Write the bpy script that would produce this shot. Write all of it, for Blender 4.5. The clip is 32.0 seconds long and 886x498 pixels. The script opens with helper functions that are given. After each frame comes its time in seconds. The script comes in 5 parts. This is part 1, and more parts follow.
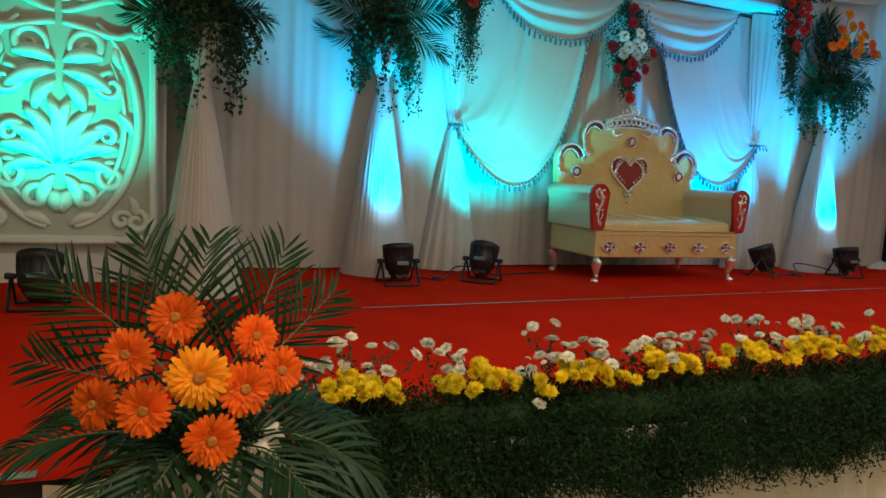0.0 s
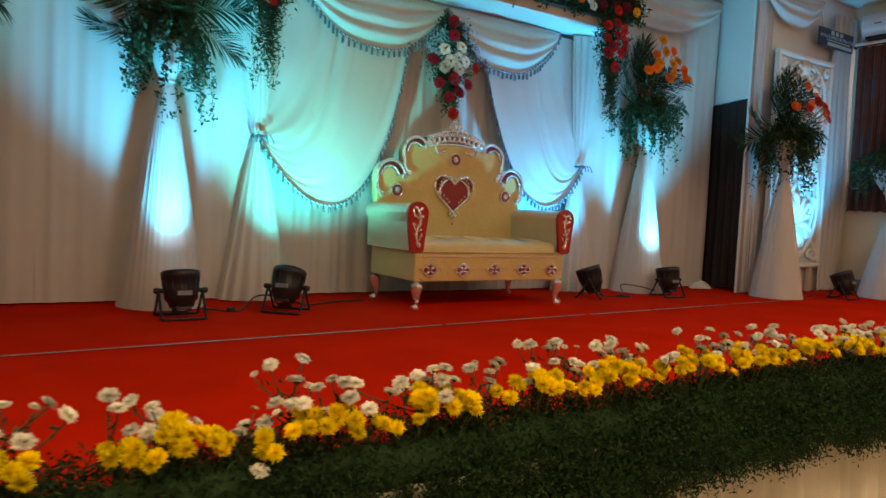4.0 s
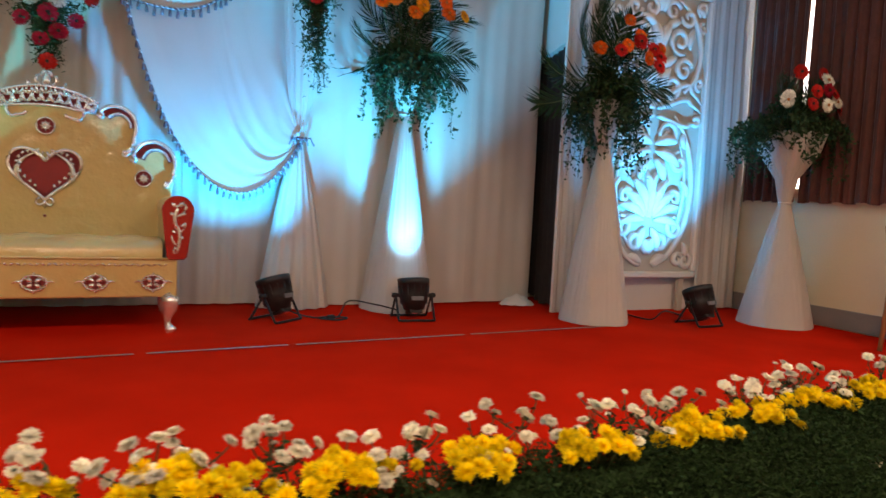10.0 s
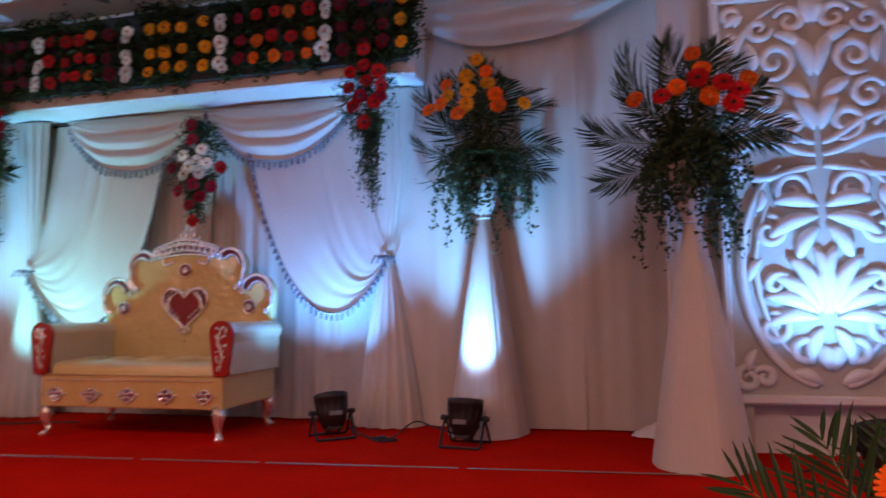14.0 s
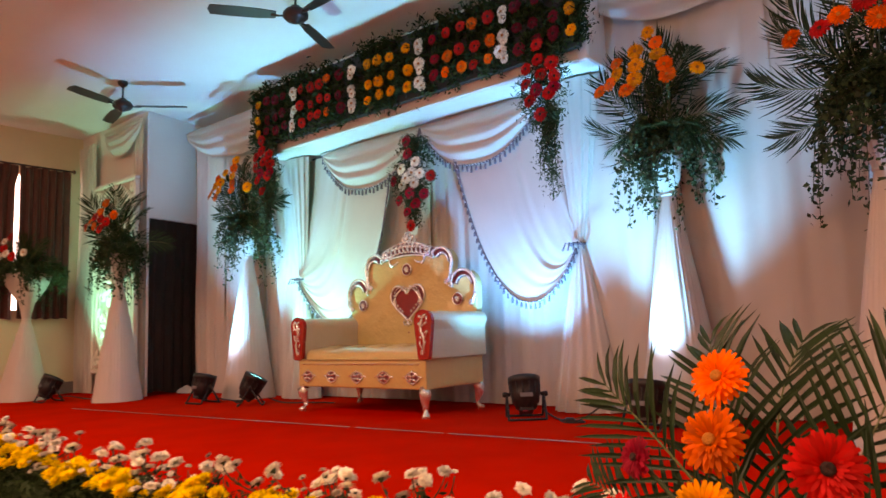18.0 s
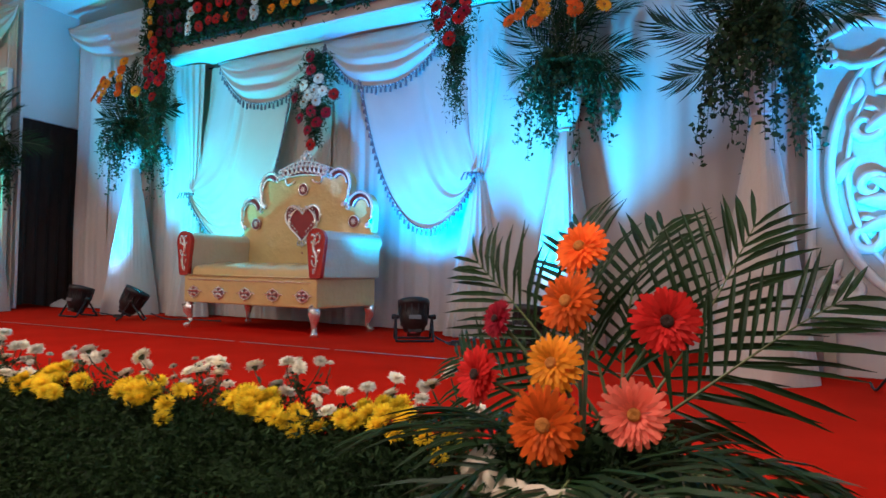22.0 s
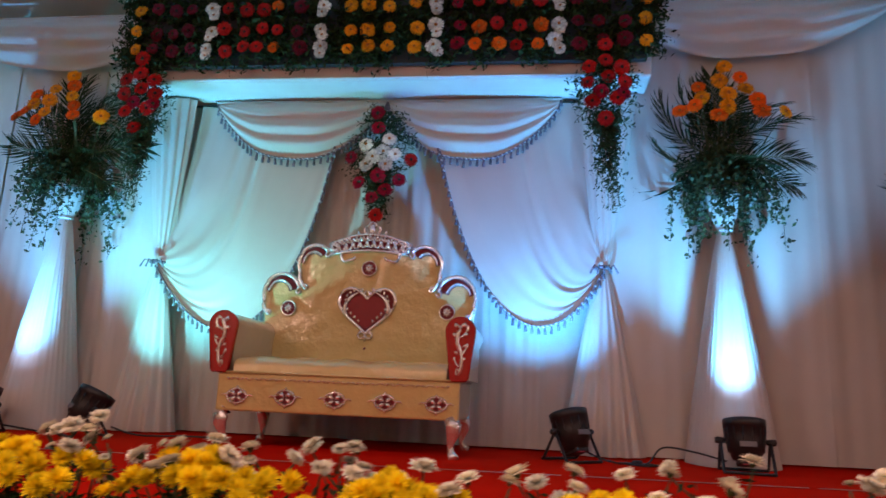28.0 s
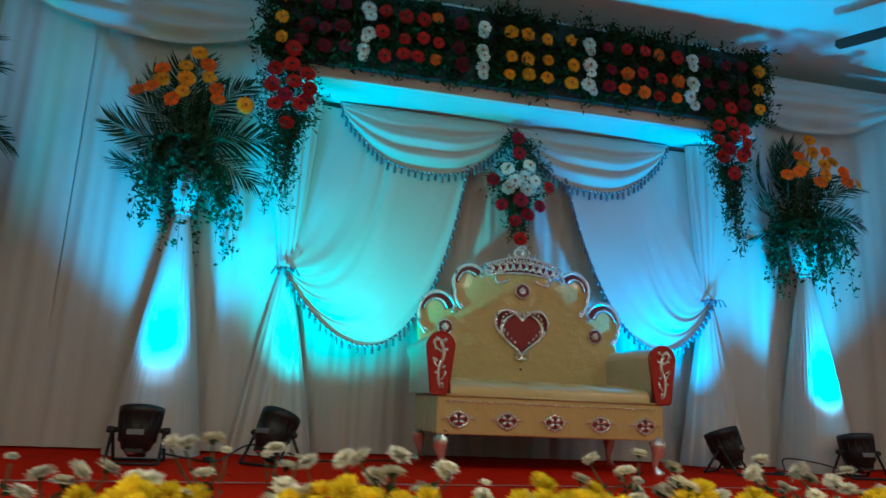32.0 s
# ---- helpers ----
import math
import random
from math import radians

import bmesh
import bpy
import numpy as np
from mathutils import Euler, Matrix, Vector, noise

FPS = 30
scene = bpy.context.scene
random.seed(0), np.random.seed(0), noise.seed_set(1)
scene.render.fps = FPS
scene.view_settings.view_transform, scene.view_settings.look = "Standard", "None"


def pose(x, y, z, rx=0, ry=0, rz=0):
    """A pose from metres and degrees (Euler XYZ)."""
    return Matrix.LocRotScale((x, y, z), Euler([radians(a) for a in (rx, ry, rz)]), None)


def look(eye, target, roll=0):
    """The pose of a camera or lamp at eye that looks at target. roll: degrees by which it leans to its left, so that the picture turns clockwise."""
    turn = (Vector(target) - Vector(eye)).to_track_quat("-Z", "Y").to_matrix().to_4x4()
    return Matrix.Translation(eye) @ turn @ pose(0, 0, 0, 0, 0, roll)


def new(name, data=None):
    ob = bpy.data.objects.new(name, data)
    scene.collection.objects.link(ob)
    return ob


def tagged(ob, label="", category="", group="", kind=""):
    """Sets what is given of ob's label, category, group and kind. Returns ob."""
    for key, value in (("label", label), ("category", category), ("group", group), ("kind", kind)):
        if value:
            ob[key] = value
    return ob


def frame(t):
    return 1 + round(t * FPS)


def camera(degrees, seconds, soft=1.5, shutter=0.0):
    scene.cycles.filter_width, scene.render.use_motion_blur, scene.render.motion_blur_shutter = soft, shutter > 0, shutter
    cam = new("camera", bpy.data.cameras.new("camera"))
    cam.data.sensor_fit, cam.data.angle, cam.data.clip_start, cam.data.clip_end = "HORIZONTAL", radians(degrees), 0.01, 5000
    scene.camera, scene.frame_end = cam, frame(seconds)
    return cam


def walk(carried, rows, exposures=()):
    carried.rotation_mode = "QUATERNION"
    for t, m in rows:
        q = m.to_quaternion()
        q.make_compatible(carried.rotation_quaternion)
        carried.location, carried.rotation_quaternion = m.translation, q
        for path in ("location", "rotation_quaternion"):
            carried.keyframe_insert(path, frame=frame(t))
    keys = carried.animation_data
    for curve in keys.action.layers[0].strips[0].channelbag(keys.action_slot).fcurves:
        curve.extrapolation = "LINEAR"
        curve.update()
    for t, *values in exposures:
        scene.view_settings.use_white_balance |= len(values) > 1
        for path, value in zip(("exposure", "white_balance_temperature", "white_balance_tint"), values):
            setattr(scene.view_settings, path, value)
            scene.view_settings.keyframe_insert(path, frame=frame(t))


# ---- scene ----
cam = camera(65.5, 32.0, 1.5, 0.4)
PATH = [
    (0, (-3.98, -4.829, 0.848), (-3.258, -2.977, 0.629), 2.9),
    (0.5, (-3.98, -4.853, 0.859), (-3.251, -3.001, 0.656), 3.2),
    (1, (-3.982, -4.862, 0.865), (-3.24, -3.013, 0.691), 3.4),
    (1.5, (-3.972, -4.88, 0.877), (-3.195, -3.041, 0.75), 3.3),
    (2, (-3.959, -4.947, 0.913), (-3.091, -3.147, 0.852), 3.2),
    (2.5, (-3.915, -4.87, 0.894), (-2.921, -3.135, 0.857), 2.2),
    (4.5, (-3.117, -4.336, 0.74), (-1.972, -2.701, 0.602), 3.4),
    (5, (-2.854, -4.199, 0.768), (-1.552, -2.688, 0.633), 2.2),
    (5.5, (-2.594, -4.215, 0.772), (-1.344, -2.659, 0.642), 0.9),
    (6, (-2.26, -4.247, 0.795), (-1.058, -2.649, 0.789), 2.8),
    (6.5, (-2.01, -4.372, 0.807), (-0.845, -2.747, 0.76), 1.6),
    (7, (-1.708, -4.402, 0.8), (-0.634, -2.716, 0.749), 0.2),
    (7.5, (-1.435, -4.416, 0.771), (-0.431, -2.688, 0.683), 0.5),
    (8, (-1.116, -4.489, 0.82), (-0.16, -2.74, 0.657), 1.5),
    (8.5, (-0.811, -4.465, 0.791), (0.209, -2.75, 0.661), 2.7),
    (9, (-0.434, -4.382, 0.853), (0.596, -2.673, 0.713), 2.0),
    (9.5, (-0.013, -4.404, 0.852), (0.881, -2.619, 0.735), 2.3),
    (10, (0.387, -4.423, 0.87), (1.255, -2.626, 0.734), 2.9),
    (10.2, (0.523, -4.404, 0.864), (1.388, -2.609, 0.696), -0.0),
    (10.5, (0.713, -4.362, 0.851), (1.601, -2.57, 0.879), 3.2),
    (11, (1.065, -4.32, 0.859), (1.871, -2.501, 1.064), -0.2),
    (11.5, (1.467, -4.365, 0.912), (2.157, -2.5, 1.123), -0.7),
    (12, (1.93, -4.296, 0.875), (2.536, -2.411, 1.152), 0.6),
    (12.4, (2.225, -4.24, 0.832), (2.654, -2.312, 1.146), -1.6),
    (12.5, (2.279, -4.2, 0.824), (2.624, -2.257, 1.151), -1.7),
    (13, (2.713, -4.289, 0.771), (2.696, -2.311, 1.065), -3.2),
    (13.5, (3.0, -4.21, 0.81), (2.837, -2.233, 1.063), -2.3),
    (14, (3.39, -4.253, 0.888), (2.904, -2.321, 1.06), -0.8),
    (14.5, (3.676, -4.266, 0.981), (2.853, -2.445, 1.06), 2.7),
    (15, (3.801, -4.361, 0.959), (2.936, -2.561, 1.067), 3.0),
    (15.5, (3.908, -4.436, 1.031), (2.876, -2.727, 1.156), 1.8),
    (17.5, (4.313, -4.296, 0.686), (2.928, -2.887, 0.997), -3.2),
    (18, (4.207, -4.023, 0.659), (2.96, -2.478, 0.894), -2.2),
    (18.5, (4.108, -3.903, 0.672), (2.887, -2.355, 1.008), -0.6),
    (19, (4.093, -3.679, 0.651), (2.867, -2.124, 0.935), -1.0),
    (19.5, (4.09, -3.577, 0.592), (2.863, -2.042, 0.965), -2.4),
    (20, (4.11, -3.685, 0.563), (2.987, -2.094, 1.021), -5.5),
    (20.5, (4.12, -3.913, 0.532), (3.117, -2.23, 0.935), -5.5),
    (21, (4.131, -4.111, 0.506), (3.137, -2.395, 0.765), -7.0),
    (21.1, (4.192, -4.141, 0.502), (3.17, -2.437, 0.728), -6.5),
    (21.5, (4.214, -4.127, 0.496), (3.185, -2.413, 0.581), -3.7),
    (22, (4.229, -3.982, 0.532), (3.205, -2.266, 0.591), 1.0),
    (22.5, (4.182, -3.811, 0.461), (3.221, -2.059, 0.379), -1.8),
    (23, (4.092, -3.667, 0.422), (3.073, -1.955, 0.244), -3.0),
    (23.5, (3.915, -3.635, 0.41), (2.779, -2.006, 0.176), -1.4),
    (24, (3.612, -3.64, 0.405), (2.512, -1.98, 0.221), -2.1),
    (24.5, (3.308, -3.716, 0.398), (2.15, -2.086, 0.339), -5.2),
    (25, (3.015, -3.717, 0.376), (2.199, -1.903, 0.586), -4.8),
    (25.5, (2.743, -3.713, 0.422), (2.099, -1.852, 0.772), -3.9),
    (27.5, (1.404, -4.041, 0.403), (1.237, -2.095, 0.833), 0.8),
    (28, (1.163, -4.115, 0.385), (0.904, -2.174, 0.789), 2.5),
    (28.5, (0.841, -4.113, 0.341), (0.678, -2.16, 0.736), 1.7),
    (29, (0.533, -4.125, 0.344), (0.587, -2.188, 0.838), 0.7),
    (29.5, (0.151, -4.163, 0.389), (0.178, -2.212, 0.828), 0.9),
    (30, (-0.226, -4.144, 0.375), (-0.195, -2.199, 0.842), 1.5),
    (30.5, (-0.588, -4.208, 0.461), (-0.5, -2.261, 0.911), 1.8),
    (31, (-0.997, -4.234, 0.456), (-0.813, -2.292, 0.898), 3.0),
    (31.5, (-1.304, -4.138, 0.362), (-0.962, -2.214, 0.786), 2.5),
    (32, (-1.656, -4.149, 0.418), (-1.242, -2.239, 0.844), 2.6),
]
# the phone's exposure drifts; white balance also stands in for changing stage lamp colours
EXPOSURES = [(0.0, 0.08, 6000, 0), (1.0, -0.04, 7010, 58), (2.0, 0.48, 10370, 101), (5.0, 0.02, 7000, -15), (6.0, 0.21, 6940, 34), (7.0, 0.47, 7110, 120), (8.0, 0.54, 8260, 80),
             (9.0, 0.61, 7600, -7), (10.0, 0.45, 7160, 19), (11.0, 0.45, 7940, 15), (12.0, 0.47, 7100, 83), (13.0, 0.22, 8840, 120), (14.0, -0.21, 8020, 74), (15.0, 0.22, 5730, -12),
             (18.0, 0.58, 9970, 58), (19.0, 0.65, 11000, 90), (20.0, 0.37, 11000, 40), (21.0, 0.31, 6190, -17), (22.0, 0.48, 5710, 21), (23.0, 1.09, 5800, 98), (24.0, 1.08, 5380, 65),
             (25.0, 0.41, 7430, 13), (28.0, -0.02, 7490, 51), (29.0, 0.1, 7970, 120), (30.0, 0.07, 8200, 114), (31.0, -0.08, 5320, -18), (32.0, -0.24, 5570, -4)]
walk(cam, [(t, look(eye, target, roll)) for t, eye, target, roll in PATH], EXPOSURES)

# ---- light ----
world = bpy.data.worlds.new("hall_air")
world.use_nodes = True
world.node_tree.nodes["Background"].inputs[0].default_value = (1.0, 0.86, 0.72, 1)
world.node_tree.nodes["Background"].inputs[1].default_value = 0.02
scene.world = world
scene.view_settings.exposure = 0.0


def lamp(name, kind, energy, colour, m, size=0.1, angle=40, blend=0.5, size_y=None):
    data = bpy.data.lights.new(name, kind)
    data.energy, data.color = energy, colour
    if kind == "SPOT":
        data.spot_size, data.spot_blend, data.shadow_soft_size = radians(angle), blend, size
    elif kind == "AREA":
        data.size = size
        if size_y:
            data.shape, data.size_y = "RECTANGLE", size_y
    ob = new(name, data)
    ob.matrix_world = m
    return ob


WARM = (1.0, 0.80, 0.58)
# halogen flood on the hall's left wall; unseen ceiling tubes added as fill
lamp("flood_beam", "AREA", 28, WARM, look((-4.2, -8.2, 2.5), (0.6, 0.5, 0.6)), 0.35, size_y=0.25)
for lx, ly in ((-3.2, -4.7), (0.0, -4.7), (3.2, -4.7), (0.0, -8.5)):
    lamp("tube_fill", "AREA", 62, (1.0, 0.84, 0.66), pose(lx, ly, 3.5), 1.2, size_y=0.08)

# ---- materials ----
def material(name, base, rough=0.6, metal=0.0, vary=0.12, scale=6.0, bump=0.0, bscale=60.0, sheen=0.0, trans=0.0,
             island=0.0, coat=0.0, glow=None, obrand=0.0, spec=0.5, bdist=0.004):
    m = bpy.data.materials.new(name)
    m.use_nodes = True
    nt = m.node_tree
    n, lk = nt.nodes, nt.links
    b = n["Principled BSDF"]
    b.inputs["Roughness"].default_value, b.inputs["Metallic"].default_value = rough, metal
    b.inputs["Sheen Weight"].default_value, b.inputs["Coat Weight"].default_value = sheen, coat
    b.inputs["Coat Roughness"].default_value, b.inputs["Specular IOR Level"].default_value = 0.10, spec
    tc = n.new("ShaderNodeTexCoord")
    n1 = n.new("ShaderNodeTexNoise")
    n1.inputs["Scale"].default_value, n1.inputs["Detail"].default_value = scale, 5
    lk.new(tc.outputs["Object"], n1.inputs["Vector"])
    n2 = n.new("ShaderNodeTexNoise")
    n2.inputs["Scale"].default_value, n2.inputs["Detail"].default_value = bscale, 3
    lk.new(tc.outputs["Object"], n2.inputs["Vector"])
    mix = n.new("ShaderNodeMath")
    mix.operation = "MULTIPLY_ADD"
    mix.inputs[1].default_value = 0.7
    lk.new(n1.outputs["Fac"], mix.inputs[0])
    sc = n.new("ShaderNodeMath")
    sc.operation = "MULTIPLY"
    sc.inputs[1].default_value = 0.3
    lk.new(n2.outputs["Fac"], sc.inputs[0])
    lk.new(sc.outputs[0], mix.inputs[2])
    fac = mix.outputs[0]
    extra = []
    if island:
        g = n.new("ShaderNodeNewGeometry")
        extra.append((g.outputs["Random Per Island"], island))
    if obrand:
        oi = n.new("ShaderNodeObjectInfo")
        extra.append((oi.outputs["Random"], obrand))
    for sock, amount in extra:
        a = n.new("ShaderNodeMath")
        a.operation = "MULTIPLY_ADD"
        a.inputs[1].default_value = amount / max(vary, 0.01) * 0.5
        lk.new(sock, a.inputs[0])
        lk.new(fac, a.inputs[2])
        s2 = n.new("ShaderNodeMath")
        s2.operation = "SUBTRACT"
        s2.inputs[1].default_value = amount / max(vary, 0.01) * 0.25
        lk.new(a.outputs[0], s2.inputs[0])
        fac = s2.outputs[0]
    ramp = n.new("ShaderNodeMapRange")
    ramp.inputs["From Min"].default_value, ramp.inputs["From Max"].default_value = 0.0, 1.0
    ramp.inputs["To Min"].default_value, ramp.inputs["To Max"].default_value = 1 - 2 * vary, 1 + 2 * vary
    ramp.clamp = False
    lk.new(fac, ramp.inputs["Value"])
    col = n.new("ShaderNodeVectorMath")
    col.operation = "SCALE"
    col.inputs[0].default_value = base
    lk.new(ramp.outputs["Result"], col.inputs["Scale"])
    lk.new(col.outputs["Vector"], b.inputs["Base Color"])
    if bump:
        bp = n.new("ShaderNodeBump")
        bp.inputs["Strength"].default_value, bp.inputs["Distance"].default_value = bump, bdist
        lk.new(n2.outputs["Fac"], bp.inputs["Height"])
        lk.new(bp.outputs["Normal"], b.inputs["Normal"])
        if coat:
            lk.new(bp.outputs["Normal"], b.inputs["Coat Normal"])
    if trans:
        tr = n.new("ShaderNodeBsdfTranslucent")
        lk.new(col.outputs["Vector"], tr.inputs["Color"])
        ms = n.new("ShaderNodeMixShader")
        ms.inputs[0].default_value = trans
        lk.new(b.outputs[0], ms.inputs[1])
        lk.new(tr.outputs[0], ms.inputs[2])
        lk.new(ms.outputs[0], n["Material Output"].inputs["Surface"])
    if glow:
        b.inputs["Emission Color"].default_value = (*glow[0], 1)
        b.inputs["Emission Strength"].default_value = glow[1]
    return m


CLOTH = material("white_voile", (0.57, 0.53, 0.48), 0.85, vary=0.06, scale=3, bump=0.25, bscale=180, sheen=0.25, trans=0.12)
CLOTH_DULL = material("white_satin", (0.66, 0.62, 0.58), 0.7, vary=0.08, scale=4, bump=0.2, bscale=120, sheen=0.2, trans=0.08)
CARPET = material("red_carpet", (0.58, 0.018, 0.006), 1.0, vary=0.16, scale=2.2, bump=0.5, bscale=420, spec=0.0)
PAINT = material("cream_wall_paint", (0.66, 0.58, 0.40), 0.7, vary=0.06, scale=1.6, bump=0.12, bscale=90)
CEIL = material("white_ceiling_paint", (0.70, 0.68, 0.64), 0.8, vary=0.05, scale=1.2, bump=0.1, bscale=70)
TILE = material("hall_floor_stone", (0.34, 0.29, 0.23), 0.25, vary=0.15, scale=2.5, bump=0.05, bscale=40)
SKIRT_GREY = material("grey_skirting", (0.22, 0.21, 0.20), 0.5, vary=0.1, scale=4)
LEATHER = material("gold_rexine", (0.60, 0.44, 0.18), 0.28, 0.05, vary=0.08, scale=5, bump=0.6, bscale=19, coat=1.0, bdist=0.010)
LEATHER_SIDE = material("beige_rexine", (0.55, 0.46, 0.30), 0.33, 0.08, vary=0.08, scale=5, bump=0.7, bscale=18, coat=0.8, bdist=0.006)
SILVER = material("silver_leaf", (0.88, 0.85, 0.82), 0.22, 0.75, vary=0.12, scale=20, bump=0.4, bscale=60)
RED_LACQ = material("red_lacquer", (0.38, 0.018, 0.014), 0.25, vary=0.12, scale=8, coat=0.4)
HEART_RED = material("dark_red_velvet", (0.26, 0.012, 0.012), 0.6, vary=0.15, scale=14, sheen=0.3)
VELVET = material("maroon_velvet", (0.17, 0.008, 0.010), 0.8, vary=0.2, scale=14, sheen=0.4)
BLACK = material("black_cast_metal", (0.018, 0.018, 0.020), 0.45, 0.3, vary=0.25, scale=18, bump=0.2, bscale=90)
BLACK_MATT = material("black_plastic", (0.012, 0.012, 0.013), 0.6, vary=0.2, scale=12)
BLACK_CLOTH = material("black_cloth", (0.020, 0.014, 0.012), 0.95, vary=0.3, scale=5, bump=0.4, bscale=150)
LABEL = material("grey_label", (0.13, 0.135, 0.15), 0.5, vary=0.1, scale=30)
LABEL_RED = material("red_print", (0.35, 0.03, 0.05), 0.5, vary=0.1, scale=30)
DECO = material("white_carved_foam", (0.74, 0.70, 0.62), 0.45, vary=0.06, scale=7, bump=0.15, bscale=70)
DECO_BACK = material("panel_backing", (0.50, 0.46, 0.38), 0.7, vary=0.08, scale=6)
TRIM = material("tassel_braid", (0.16, 0.13, 0.16), 0.5, 0.25, vary=0.35, scale=40, island=0.3)
FRINGE = material("tassel_thread", (0.52, 0.48, 0.50), 0.5, 0.2, vary=0.2, scale=40, island=0.3)
BROWN_CURTAIN = material("brown_brocade", (0.090, 0.026, 0.018), 0.8, vary=0.3, scale=14, bump=0.5, bscale=45, sheen=0.3)
DAY = material("daylight_pane", (0.8, 0.8, 0.8), 0.4, vary=0.02, glow=((1.0, 0.98, 0.92), 4.0))
AC_WHITE = material("white_appliance", (0.70, 0.70, 0.68), 0.35, vary=0.04, scale=5)
FAN_BROWN = material("dark_brown_enamel", (0.030, 0.016, 0.012), 0.35, vary=0.15, scale=9)
SIGN_BLUE = material("dark_blue_plate", (0.015, 0.030, 0.045), 0.35, vary=0.12, scale=9)
SIGN_TXT = material("pale_lettering", (0.45, 0.52, 0.50), 0.5, vary=0.05)
TAPE = material("silver_tape", (0.30, 0.22, 0.19), 0.40, 0.15, vary=0.2, scale=15)
WOOD = material("varnished_teak", (0.34, 0.18, 0.075), 0.4, vary=0.2, scale=18, bump=0.2, bscale=40)
CANE = material("cream_seat", (0.60, 0.52, 0.36), 0.6, vary=0.1, scale=20)
CABLE = material("black_cable", (0.015, 0.015, 0.016), 0.5, vary=0.15)
PALM = material("palm_leaf", (0.014, 0.038, 0.010), 0.45, spec=0.22, vary=0.22, scale=9, bump=0.15, bscale=50, trans=0.15, island=0.3)
PALM_LIGHT = material("palm_stem", (0.12, 0.15, 0.045), 0.5, vary=0.2, scale=12)
FERN = material("hanging_fern", (0.026, 0.058, 0.022), 0.6, spec=0.2, vary=0.3, scale=12, trans=0.15, island=0.5)
HEDGE = material("asparagus_green", (0.019, 0.040, 0.013), 0.75, spec=0.12, vary=0.35, scale=8, trans=0.1, island=0.6)
STEM = material("green_stem", (0.045, 0.075, 0.022), 0.6, vary=0.25, scale=20)
BURLAP = material("pleated_skirt_cloth", (0.62, 0.52, 0.38), 0.8, vary=0.1, scale=6, bump=0.3, bscale=120, sheen=0.2)


def petals(name, base, island=0.25):
    return material(name, base, 0.6, vary=0.16, scale=30, trans=0.18, island=island, obrand=0.25, spec=0.12)


P_ORANGE = petals("orange_petal", (0.86, 0.135, 0.008))
P_YELLOW = petals("amber_petal", (0.86, 0.31, 0.010))
P_RED = petals("red_petal", (0.56, 0.020, 0.014))
P_CRIMSON = petals("crimson_petal", (0.40, 0.012, 0.030))
P_DARK = petals("maroon_petal", (0.17, 0.010, 0.020))
P_PINK = petals("salmon_petal", (0.78, 0.17, 0.11))
P_WHITE = petals("white_petal", (0.78, 0.75, 0.66))
P_CHROME = petals("chrome_yellow_petal", (0.90, 0.66, 0.012), 0.25)
P_CREAM = petals("cream_petal", (0.88, 0.82, 0.66), 0.2)
EYE_DARK = material("flower_eye", (0.035, 0.014, 0.010), 0.9, vary=0.3, scale=90, bump=0.6, bscale=300)
EYE_GOLD = material("flower_disc", (0.50, 0.17, 0.02), 0.9, vary=0.3, scale=90, bump=0.6, bscale=300)


# ---- mesh helpers ----
def obj(name, verts, faces, mat, parent=None, label="", smooth=True, mats=None, index=None):
    me = bpy.data.meshes.new(name)
    me.from_pydata([tuple(map(float, v)) for v in verts], [], [tuple(map(int, f)) for f in faces])
    for mm in (mats or [mat]):
        me.materials.append(mm)
    if smooth:
        me.shade_smooth()
    if index is not None:
        me.polygons.foreach_set("material_index", index)
    ob = new(name, me)
    ob.parent = parent
    if label:
        ob["label"] = label
    return ob


def part(name, bm, mat, parent=None, label="", smooth=False):
    me = bpy.data.meshes.new(name)
    bm.normal_update()
    bm.to_mesh(me)
    bm.free()
    me.materials.append(mat)
    if smooth:
        me.shade_smooth()
    ob = new(name, me)
    ob.parent = parent
    if label:
        ob["label"] = label
    return ob


def share(name, me, m, parent, label=""):
    ob = new(name, me)
    ob.parent = parent
    ob.matrix_basis = m
    if label:
        ob["label"] = label
    return ob


def thing(name, m, label, category, group="", kind=""):
    e = new(name)
    e.empty_display_size = 0.1
    e.matrix_basis = m
    return tagged(e, label, category, group, kind)


def box(bm, lo, hi, bevel=0.0, seg=1):
    r = bmesh.ops.create_cube(bm, size=1.0)
    c = [(a + b) / 2 for a, b in zip(lo, hi)]
    s = [max(b - a, 1e-4) for a, b in zip(lo, hi)]
    bmesh.ops.transform(bm, matrix=Matrix.Translation(c) @ Matrix.Diagonal((*s, 1)), verts=r["verts"])
    if bevel:
        es = list({e for v in r["verts"] for e in v.link_edges})
        bmesh.ops.bevel(bm, geom=es, offset=bevel, segments=seg, affect="EDGES", profile=0.5)
    return bm


def boxpart(name, lo, hi, mat, parent=None, label="", bevel=0.004):
    return part(name, box(bmesh.new(), lo, hi, bevel), mat, parent, label)


def lathe(profile, seg=24, wob=None):
    """Verts and faces of a turned form: profile of (radius, z); wob(theta, i) scales the radius."""
    vs, fs = [], []
    for i, (r, z) in enumerate(profile):
        for j in range(seg):
            a = 2 * math.pi * j / seg
            k = r * (wob(a, i / (len(profile) - 1)) if wob else 1)
            vs.append((k * math.cos(a), k * math.sin(a), z))
    for i in range(len(profile) - 1):
        for j in range(seg):
            a, b = i * seg + j, i * seg + (j + 1) % seg
            fs.append((a, b, b + seg, a + seg))
    return vs, fs


